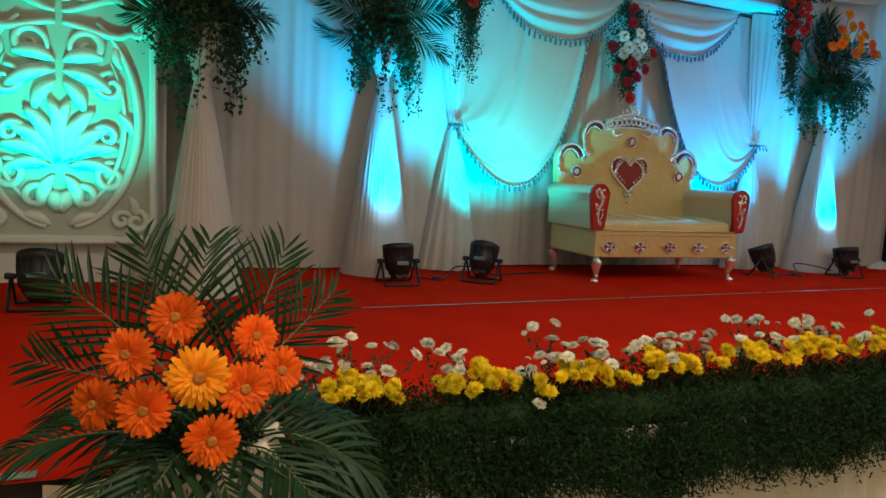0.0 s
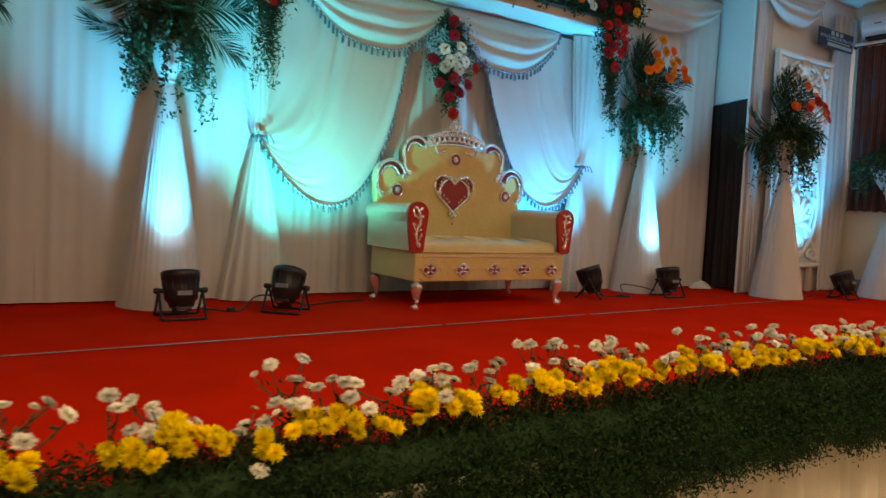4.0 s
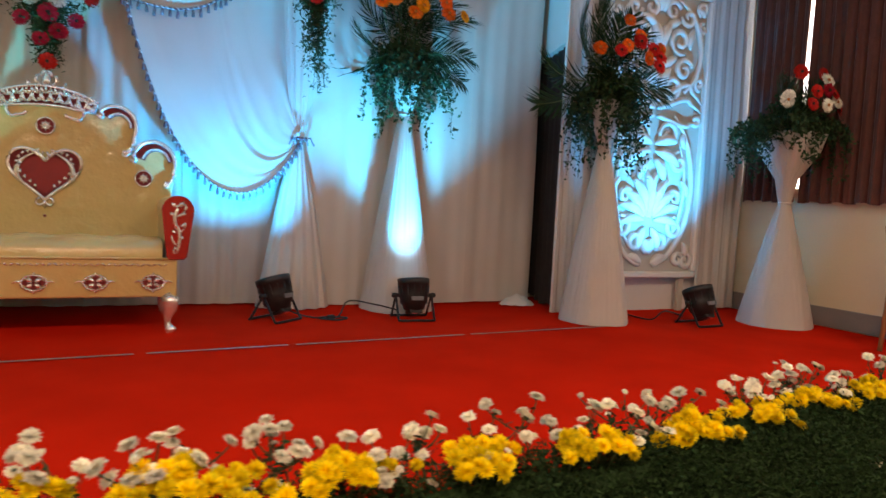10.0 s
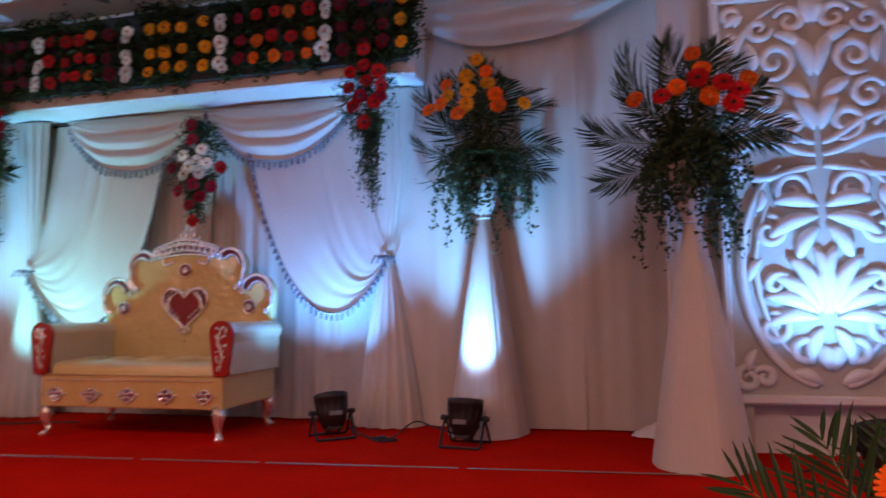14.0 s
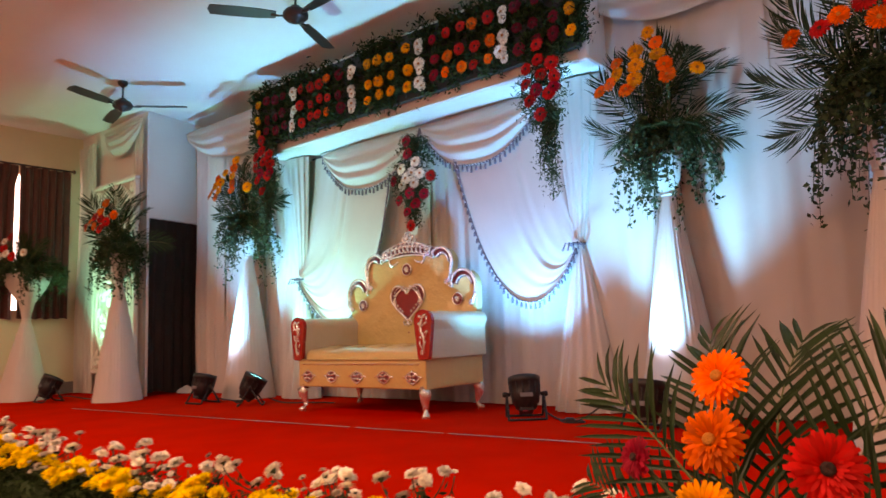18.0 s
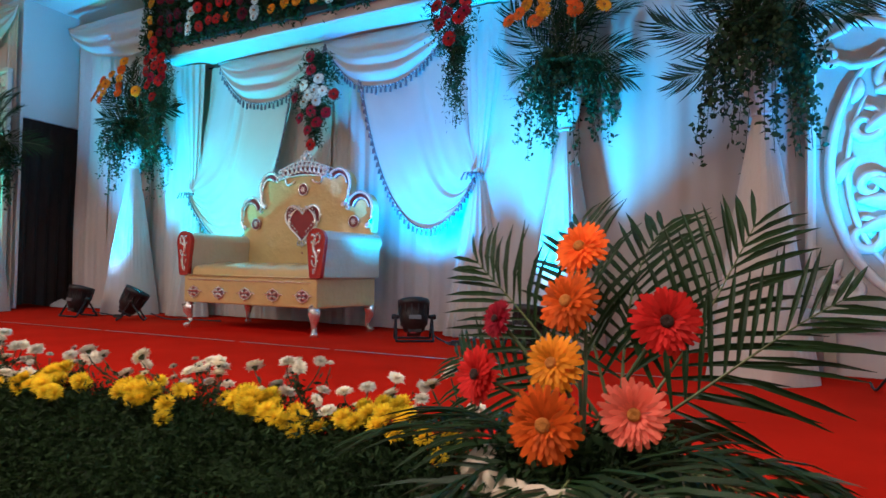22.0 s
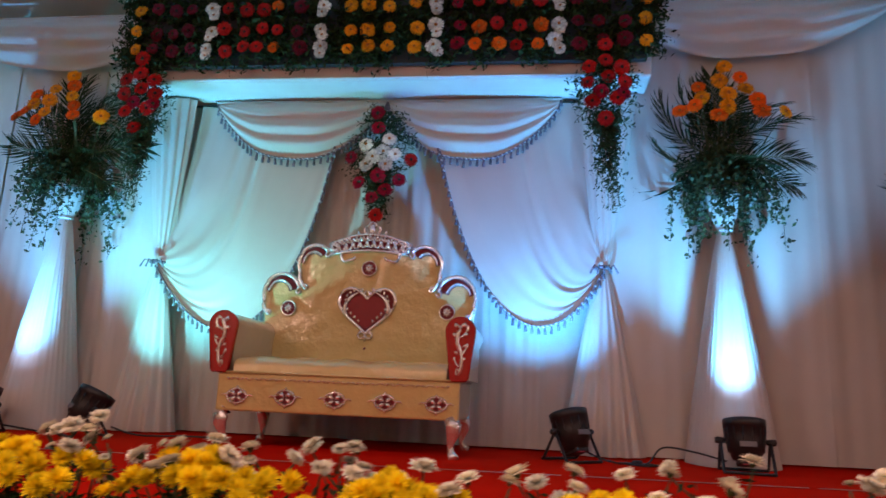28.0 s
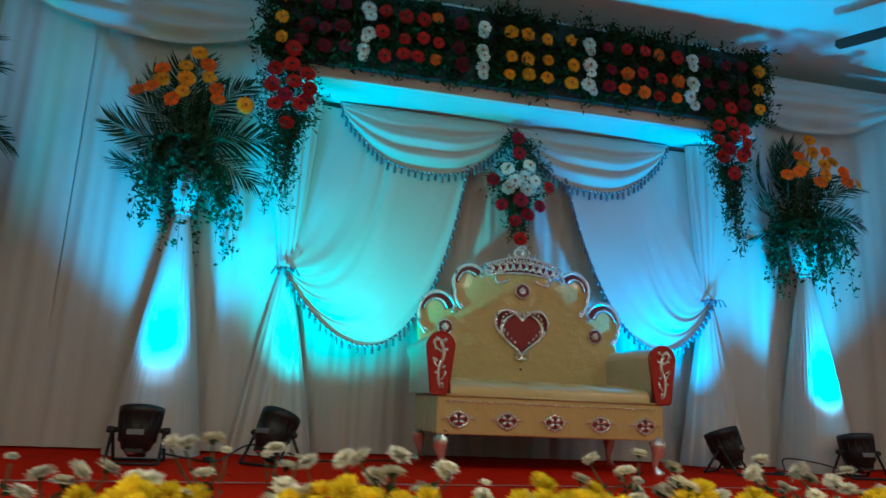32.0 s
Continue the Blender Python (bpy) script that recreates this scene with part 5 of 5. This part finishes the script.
corner_arrangement(-3.93, -3.38, 0.30, [("amber", -3.94, -3.55, 0.46, 1.15), ("orange", -3.98, -3.50, 0.56, 1.0), ("orange", -3.83, -3.42, 0.50, 0.95), ("orange", -4.06, -3.52, 0.50, 0.95), ("orange", -4.11, -3.54, 0.42, 0.9), ("orange", -4.03, -3.56, 0.41, 1.0),
                                        ("orange", -3.92, -3.60, 0.36, 1.0), ("orange", -3.86, -3.54, 0.43, 1.05), ("orange", -3.79, -3.50, 0.45, 0.95)], 51, "palm fronds and orange gerberas on a cream cloth pedestal")
corner_arrangement(3.90, -3.04, 0.27, [("red", 4.01, -3.02, 0.465, 0.95), ("amber", 3.86, -3.05, 0.40, 0.88), ("orange", 3.89, -3.15, 0.335, 1.05), ("salmon", 4.00, -3.14, 0.36, 0.86), ("red", 3.76, -3.09, 0.38, 0.85), ("orange", 3.85, -2.91, 0.57, 0.95),
                                       ("orange", 3.855, -2.98, 0.485, 1.0), ("crimson", 3.745, -3.0, 0.455, 0.65)], 52, "palm fronds and mixed gerberas on a cream cloth pedestal")


# ---- border of chrysanthemums and the garland below it ----
def set_back(x):
    """How far the border is drawn back from the stage edge towards its east end."""
    t = max(0.0, min(1.0, (x - 1.9) / 1.1))
    return 0.15 * t * t * (3 - 2 * t)


def bunch(x, seed):
    rng = random.Random(seed)
    th = thing("chrysanthemum_bunch", pose(x, EDGE + set_back(x), 0.0), "bunch of yellow and white chrysanthemums at the stage edge", "flowers", "chrysanthemum border")
    stems, leaves = [], []
    for k in range(rng.randint(25, 30)):
        fx, fy = max(-0.17, min(0.17, rng.gauss(0, 0.088))), rng.uniform(-0.01, 0.10)
        fz = rng.uniform(0.150, 0.185) + 0.055 * max(0, 1 - ((x + 0.8) / 2.0) ** 2) + 0.30 * max(0, fy) - 0.6 * abs(fx) ** 1.5
        share("yellow_chrysanthemum", rng.choice(MUMS["yellow"]), facing((fx, fy, fz), (fx * 3, -0.6 + rng.uniform(-.4, .4), 1.0), rng.uniform(0, 360), rng.uniform(0.72, 1.0)), th)
        stems.append(tube(bez((fx * 0.6, fy + 0.05, 0.0), (fx * 0.8, fy + 0.04, fz * 0.6), (fx, fy, fz - 0.012), 4), 0.0022, 4))
    for q in range(rng.randint(5, 7)):
        # each spray branches into a few heads and a bud
        cx, cy, cz = rng.uniform(-0.20, 0.20), rng.uniform(0.07, 0.26), rng.uniform(0.19, 0.29) + 0.055 * max(0, 1 - ((x + 0.8) / 2.0) ** 2)
        fork = (cx, cy, cz * 0.55)
        stems.append(tube(bez((cx * 0.7, cy - 0.03, 0.0), (cx * 0.75, cy - 0.02, cz * 0.3), fork, 5), 0.0030, 4))
        for k in range(rng.randint(2, 5)):
            fx, fy, fz = cx + rng.gauss(0, 0.062), cy + rng.gauss(0, 0.045), cz - abs(rng.gauss(0, 0.045))
            sc = rng.uniform(0.66, 0.95) if rng.random() < 0.82 else 0.40
            share("white_chrysanthemum", rng.choice(MUMS["white"]), facing((fx, fy, fz), ((fx - cx) * 8, rng.uniform(-.5, .25), 1.0), rng.uniform(0, 360), sc), th)
            st = bez(fork, (fx * 0.6 + cx * 0.4, fy, fz * 0.75), (fx, fy, fz - 0.012), 5)
            stems.append(tube(st, 0.0022, 4))
            leaves.append(st[1:5])
    tagged(obj("stem_growth", *join(*stems), STEM, th), kind="stuff")
    leaf_cloud("bunch_leaves", leaves, FERN, th, "", seed, 0.026, 2, 0.008)


k, x = 0, -3.46
while x < 3.34:
    bunch(x, 200 + k)
    x += RNG.uniform(0.36, 0.44)
    k += 1

rng = random.Random(77)
paths = []
for k in range(10600):
    x = rng.uniform(-3.62, 3.46) if k < 7600 else rng.uniform(1.9, 3.5)
    q = rng.random()
    long = 0.13 + 0.08 * (0.5 + 0.5 * math.sin(x * 2.1)) + 0.14 * noise.noise(Vector((x * 3.5, 1, 1)))
    y0, z0 = EDGE + 0.09 + set_back(x) * (1 - q) ** 2.5 - 0.20 * q, 0.130 - (0.110 + long) * q
    dx = rng.uniform(-.06, .06)
    paths.append([(x, y0 + 0.03, z0 + 0.02), (x + dx * 0.6, y0 - 0.03, z0), (x + dx, y0 - 0.05, z0 - rng.uniform(0.02, 0.08))])
gar = tagged(new("greenery_garland"), "thick dark green asparagus-fern garland along the stage edge", "garland")
leaf_cloud("garland_leaves", paths, HEDGE, gar, "", 8, 0.020, 17, 0.024, 0.30)
def core(u, v):
    x = -3.6 + 7.03 * u
    a = math.pi * (0.05 + 0.95 * v)
    r = 0.060 + 0.012 * noise.noise(Vector((x * 6, v * 3, 0)))
    return (x, EDGE + 0.05 + set_back(x) - r * math.sin(a), 0.015 + 1.4 * r * math.cos(a))
obj("garland_core", *grid(core, 200, 8), HEDGE, gar)


def low_core(u, v):
    x = -3.6 + 7.03 * u
    a = math.pi * v
    r = 0.050 + 0.014 * noise.noise(Vector((x * 5, v * 3, 4)))
    return (x, EDGE + 0.07 - 1.3 * r * math.sin(a), -0.02 + 1.5 * r * math.cos(a))


obj("garland_core", *grid(low_core, 200, 8), HEDGE, gar)


# ---- carved panels ----
def carved_panel(x, y, z, label):
    th = thing("carved_panel", pose(x, y, z), label, "wall panel", "carved panels")
    W, H = 0.575, 2.50
    boxpart("backing", (-W + 0.02, 0.0, 0.02), (W - 0.02, 0.018, H - 0.02), DECO_BACK, th)
    for nm, lo, hi in (("frame_rail", (-W, -0.045, 0), (W, 0.02, 0.055)), ("frame_rail", (-W, -0.045, H - 0.055), (W, 0.02, H)),
                       ("frame_stile", (-W, -0.045, 0.057), (-W + 0.05, 0.02, H - 0.057)), ("frame_stile", (W - 0.05, -0.045, 0.057), (W, 0.02, H - 0.057))):
        boxpart(nm, lo, hi, DECO, th, bevel=0.012)
    def ribbon(pts, r, nm="scroll"):
        n = len(pts)
        rad = [r * (0.35 + 0.65 * math.sin(math.pi * min(1, 0.12 + 0.9 * i / (n - 1)))) for i in range(n)]
        for s in (-1, 1):
            v, f = tube([(s * px, -0.016, pz) for px, pz in pts], rad, 8, 0.9, (0, -1, 0))
            obj(nm, v, f, DECO, th)
    def spiral(cx, cz, r, a0, turns, d=1, n=26):
        return [(cx + r * (1 - 0.82 * i / n) * math.cos(radians(a0) + d * turns * 6.283 * i / n), cz + r * (1 - 0.82 * i / n) * math.sin(radians(a0) + d * turns * 6.283 * i / n)) for i in range(n + 1)]
    def leafp(cx, cz, L, w, ang):
        a = radians(ang)
        pts = []
        for i in range(9):
            t = i / 8
            pts.append((cx + L * t * math.cos(a) + 0.12 * L * math.sin(3 * t) * -math.sin(a), cz + L * t * math.sin(a) + 0.12 * L * math.sin(3 * t) * math.cos(a)))
        for s in (-1, 1):
            v, f = tube([(s * px, -0.018, pz) for px, pz in pts], [w * (0.15 + math.sin(math.pi * min(1, i / 8 * 0.95)) ** 0.8) for i in range(9)], 7, 0.8, (0, -1, 0))
            obj("leaf", v, f, DECO, th)
    def arcp(cx, cz, rx, rz, a0, a1, n=24):
        return [(cx + rx * math.cos(radians(a0 + (a1 - a0) * i / n)), cz + rz * math.sin(radians(a0 + (a1 - a0) * i / n))) for i in range(n + 1)]
    # lower oval and its filling
    ribbon(arcp(0.0, 0.80, 0.46, 0.70, -80, 62), 0.030)
    ribbon(arcp(0.0, 0.80, 0.38, 0.60, -70, 40), 0.016)
    for sp in ((0.17, 1.26, 0.11, 200, 1.3, -1), (0.30, 1.02, 0.10, 90, 1.2, 1), (0.27, 0.70, 0.09, 250, 1.2, -1), (0.30, 0.44, 0.10, 80, 1.3, 1), (0.14, 0.30, 0.09, 200, 1.2, -1), (0.45, 0.15, 0.08, 120, 1.3, -1), (0.36, 0.16, 0.06, 20, 1.2, 1), (0.46, 1.40, 0.05, 200, 1.2, 1)):
        ribbon(spiral(*sp), 0.026)
    for lf in ((0.02, 0.52, 0.40, 0.045, 84), (0.03, 0.54, 0.36, 0.045, 62), (0.04, 0.54, 0.32, 0.042, 40), (0.05, 0.53, 0.30, 0.040, 18), (0.05, 0.50, 0.28, 0.036, -8), (0.02, 1.16, 0.24, 0.045, 8), (0.02, 1.10, 0.30, 0.045, -24), (0.02, 1.04, 0.22, 0.040, -58),
               (0.34, 0.86, 0.16, 0.028, -60), (0.36, 1.14, 0.14, 0.028, 100), (0.40, 0.32, 0.14, 0.028, -70), (0.02, 0.20, 0.14, 0.05, 75), (0.05, 0.12, 0.18, 0.035, 20), (0.03, 0.44, 0.22, 0.040, -70)):
        leafp(*lf)
    # waves across the middle
    for z0, k in ((1.47, 0.10), (1.40, -0.06), (1.54, 0.16)):
        ribbon([(0.02 + 0.50 * i / 16, z0 + k * math.sin(math.pi * (i / 16) ** 1.5) * (1 if i < 12 else 0.7)) for i in range(17)], 0.026)
    # upper oval
    ribbon(arcp(0.0, 1.98, 0.47, 0.46, -50, 72), 0.026)
    for sp in ((0.15, 1.66, 0.11, 250, 1.3, 1), (0.28, 1.82, 0.10, 20, 1.3, 1), (0.22, 2.06, 0.12, 300, 1.4, -1), (0.30, 2.27, 0.08, 180, 1.2, 1), (0.12, 2.30, 0.09, 20, 1.2, 1), (0.46, 2.36, 0.06, 250, 1.2, -1), (0.47, 2.20, 0.05, 80, 1.1, 1), (0.47, 1.72, 0.06, 280, 1.2, -1)):
        ribbon(spiral(*sp), 0.026)
    for lf in ((0.02, 1.62, 0.22, 0.045, 62), (0.03, 1.78, 0.20, 0.04, 40), (0.02, 1.95, 0.26, 0.045, 70), (0.04, 2.12, 0.2, 0.035, 30), (0.02, 2.28, 0.16, 0.05, 78), (0.34, 2.0, 0.18, 0.03, 80), (0.38, 2.36, 0.12, 0.03, -30)):
        leafp(*lf)


carved_panel(4.58, 0.215, 0.30, "white openwork carved panel of scrolls and leaves leaning on the block")
carved_panel(-4.68, 0.215, 0.27, "white openwork carved panel of scrolls and leaves leaning on the block")
# small feet that hold the panels off the carpet
for x in (4.12, 5.02, -5.14, -4.22):
    ft = part("panel_prop", box(bmesh.new(), (x - 0.03, 0.205, 0.0), (x + 0.03, 0.245, 0.31 if x > 0 else 0.28), 0.003), DECO_BACK)
    tagged(ft, "plain timber prop under a carved panel", "prop", "panel props")


# ---- windows, curtains and wall things ----
def window(x, sgn, y0, y1, gap, outer):
    z0, z1 = 1.14, 2.98
    th = thing("window_1" if sgn > 0 else "window_2", pose(x, 0, 0), "bright daylit window behind brown curtains", "window", kind="structure")
    a, b = sorted((sgn * 0.14, sgn * 0.16))
    boxpart("pane", (a, y0, z0), (b, y1, z1), DAY, th, "daylit pane", 0)
    a, b = sorted((sgn * 0.08, sgn * 0.13))
    for k in range(4):
        yy = y0 + (y1 - y0) * k / 3
        boxpart("mullion", (a, yy - 0.025, z0), (b, yy + 0.025, z1), AC_WHITE, th)
    a, b = sorted((-sgn * 0.02, sgn * 0.19))
    boxpart("window_sill", (a, y0 - 0.05, z0 - 0.04), (b, y1 + 0.05, z0), PAINT, th)
    # two curtain leaves with a slit between them
    for ya, yb in ((outer, gap - 0.020), (gap + 0.020, y1 + 0.09)):
        def fn(u, v):
            y = ya + u * (yb - ya)
            top = 1 - v
            if abs(yb - gap + 0.020) < 1e-6:
                y = ya + u * (yb - ya + 0.03 * top * (1 if v < 0.08 else 0))
            d = 0.026 * math.sin(u * (yb - ya) * 62 + 1.2 * math.sin(v * 2)) + 0.012 * math.sin(u * (yb - ya) * 131)
            return (x - sgn * (0.075 + d * (0.6 + 0.5 * v)), y, 3.07 - v * 2.05 + 0.008 * math.sin(u * 30))
        tagged(obj("window_curtain", *grid(fn, 90, 16), BROWN_CURTAIN), "dark reddish-brown patterned window curtain", "curtain", "window curtains")
    rd = thing("curtain_rod", pose(x - sgn * 0.075, 0, 3.085), "dark curtain rod with ball ends over the window", "curtain rod", "curtain rods")
    v, f = tube([(0, y0 - 0.28, 0), (0, y1 + 0.13, 0)], 0.012, 8)
    obj("rod", v, f, FAN_BROWN, rd)
    for yy in (y0 - 0.28, y1 + 0.13):
        v, f = lathe([(0.001, -0.03), (0.022, -0.018), (0.028, 0), (0.022, 0.018), (0.001, 0.03)], 10)
        obj("finial", [(p[0], p[1] + yy, p[2]) for p in v], f, FAN_BROWN, rd)


window(XR, 1, -2.05, 0.08, -0.40, -1.45)
window(XL, -1, -1.80, 0.02, -0.56, -1.76)
for nm, x0, x1 in (("baseboard_east", XR - 0.012, XR), ("baseboard_west", XL, XL + 0.012)):
    b = part(nm, box(bmesh.new(), (x0, EDGE, 0.0), (x1, 0.28, 0.16), 0.003), SKIRT_GREY)
    tagged(b, "grey painted skirting along the side wall", "baseboard", kind="structure")

ac = thing("air_conditioner", pose(XR - 0.002, -0.42, 3.14), "white wall-mounted split air conditioner above the window", "air conditioner")
prof = [(0.0, 0.0), (-0.10, 0.0), (-0.17, 0.05), (-0.205, 0.12), (-0.21, 0.22), (-0.19, 0.29), (0.0, 0.30)]
vs = [(px, yy, pz) for yy in (-0.52, 0.52) for px, pz in prof]
n = len(prof)
fs = [(i, (i + 1) % n, (i + 1) % n + n, i + n) for i in range(n)] + [tuple(range(n))[::-1], tuple(range(n, 2 * n))]
bm = bmesh.new()
me = bpy.data.meshes.new("t")
me.from_pydata(vs, [], fs)
bm.from_mesh(me)
bmesh.ops.recalc_face_normals(bm, faces=bm.faces)
bmesh.ops.bevel(bm, geom=list(bm.edges), offset=0.008, segments=2, affect="EDGES", profile=0.5)
part("body", bm, AC_WHITE, ac)
boxpart("air_outlet", (-0.165, -0.48, -0.004), (-0.06, 0.48, 0.035), BLACK_MATT, ac, "dark slot of the air outlet", 0.003)
bm = box(bmesh.new(), (-0.195, -0.47, 0.035), (-0.175, 0.47, 0.05), 0.002)
part("louvre", bm, AC_WHITE, ac)
boxpart("display_mark", (-0.216, 0.28, 0.16), (-0.209, 0.36, 0.175), LABEL, ac, "small grey display mark", 0.001)
v, f = tube([(-0.02, 0.52, 0.10), (-0.02, 0.58, 0.08), (-0.02, 0.60, -0.1), (-0.02, 0.60, -0.5)], 0.018, 6)
obj("drain_pipe", v, f, AC_WHITE, ac)
pel = part("pelmet_ledge", box(bmesh.new(), (XR - 0.10, -1.95, 3.09), (XR, 0.22, 3.125), 0.004), CEIL)
tagged(pel, "white ledge over the window", "ledge", kind="structure")

sg = thing("sign_board", pose(5.14, 0.165, 2.97), "dark blue sign board with pale lettering", "sign")
boxpart("plate", (-0.38, 0.0, 0.0), (0.38, 0.02, 0.215), SIGN_BLUE, sg)
for xa, xb, za, zb in ((-0.13, -0.07, 0.150, 0.195), (-0.03, 0.03, 0.150, 0.195), (0.07, 0.13, 0.150, 0.195), (-0.22, 0.30, 0.075, 0.085), (-0.20, 0.34, 0.018, 0.055)):
    boxpart("lettering_bar", (xa, -0.004, za), (xb, -0.0005, zb), SIGN_TXT, sg, bevel=0)
words = bpy.data.curves.new("lettering", "FONT")
words.body, words.size, words.align_x, words.extrude = "ARTS & FLOWER DECORATORS", 0.052, "CENTER", 0.001
words.materials.append(SIGN_TXT)
wo = new("lettering", words)
wo.parent = sg
wo.matrix_local = pose(0, -0.0025, 0.102, 90, 0, 0)
v, f = tube([(-0.3, 0.01, 0.215), (-0.29, 0.06, 0.42)], 0.002, 4)
obj("hanging_wire", v, f, BLACK, sg)


def fan(x, y, turn):
    th = thing("ceiling_fan", pose(x, y, ZC, 0, 0, turn), "dark brown three-blade ceiling fan at rest", "ceiling fan", "ceiling fans")
    v, f = lathe([(0.005, 0.0), (0.055, 0.0), (0.05, -0.035), (0.02, -0.06), (0.012, -0.07)], 18)
    obj("canopy", v, f, FAN_BROWN, th)
    v, f = tube([(0, 0, -0.05), (0, 0, -0.23)], 0.011, 8)
    obj("down_rod", v, f, FAN_BROWN, th)
    v, f = lathe([(0.012, -0.19), (0.04, -0.20), (0.05, -0.225), (0.085, -0.235), (0.105, -0.26), (0.105, -0.295), (0.08, -0.32), (0.04, -0.33), (0.03, -0.345), (0.002, -0.35)], 24)
    obj("motor", v, f, FAN_BROWN, th)
    for k in range(3):
        a = radians(120 * k)
        R = Matrix.Rotation(a, 4, "Z")
        bm = bmesh.new()
        me = bpy.data.meshes.new("t")
        pts = [(0.16, -0.045), (0.30, -0.062), (0.50, -0.066), (0.68, -0.06), (0.70, 0.0), (0.68, 0.06), (0.50, 0.066), (0.30, 0.062), (0.16, 0.045)]
        vs = [(px, py, -0.285 + 0.18 * py + dz) for dz in (-0.003, 0.003) for px, py in pts]
        m = len(pts)
        me.from_pydata(vs, [], [tuple(range(m))[::-1], tuple(range(m, 2 * m))] + [(i, (i + 1) % m, (i + 1) % m + m, i + m) for i in range(m)])
        bm.from_mesh(me)
        bm.transform(R)
        bl = part("blade", bm, FAN_BROWN, th)
        v, f = tube([R @ Vector(p) for p in ((0.08, 0, -0.285), (0.13, 0, -0.292), (0.20, 0, -0.290))], [0.016, 0.014, 0.020], 6, 0.5)
        obj("blade_arm", v, f, FAN_BROWN, bl)


fan(-0.14, -0.48, 115)
fan(-3.29, -0.40, 48)
fan(2.79, -0.48, 5)

# wooden chair by the window wall
ch = thing("chair", pose(5.42, -1.72, 0.0, 0, 0, 90), "light wooden chair with a cream seat by the window wall", "chair")
boxpart("seat", (-0.22, -0.22, 0.41), (0.22, 0.22, 0.45), CANE, ch, bevel=0.012)
for sx in (-0.2, 0.2):
    v, f = tube([(sx, -0.2, 0.0), (sx, -0.19, 0.42)], [0.016, 0.020], 8)
    obj("leg", v, f, WOOD, ch)
    v, f = tube([(sx, 0.26, 0.0), (sx, 0.21, 0.42), (sx, 0.24, 0.66), (sx, 0.30, 0.86)], [0.016, 0.020, 0.020, 0.015], 8)
    obj("leg", v, f, WOOD, ch)
for z in (0.60, 0.72, 0.82):
    yb = 0.23 + (z - 0.5) * 0.19
    boxpart("back_rail", (-0.2, yb, z - 0.03), (0.2, yb + 0.018, z + 0.03), CANE, ch, bevel=0.006)
for sx in (-0.2, 0.2):
    boxpart("side_stretcher", (sx - 0.01, -0.19, 0.20), (sx + 0.01, 0.23, 0.225), WOOD, ch)

bx = thing("wall_box", pose(XL + 0.002, -1.98, 1.92), "dark wall-mounted switch box with a pale strip", "switch box")
boxpart("box_body", (0.0, -0.13, -0.08), (0.05, 0.13, 0.08), FAN_BROWN, bx, bevel=0.006)
boxpart("pale_strip", (0.05, -0.11, -0.04), (0.056, 0.11, 0.03), AC_WHITE, bx, "pale switch plate", 0.001)

# crumpled cloth ends at the foot of the doorways
for x, y in ((3.62, 0.72), (-3.95, 0.80)):
    def heap(u, v):
        a, r = u * 6.2832, 0.14 * (1 - v)
        return (x + r * math.cos(a) * 1.2, y + r * math.sin(a) * 0.8, 0.004 + 0.09 * v ** 0.7 + 0.02 * noise.noise(Vector((5 * math.cos(a), 5 * math.sin(a), v * 4))))
    tagged(obj("crumpled_cloth", *grid(heap, 28, 8), CLOTH_DULL), "crumpled end of white cloth on the carpet", "cloth", "cloth heaps")
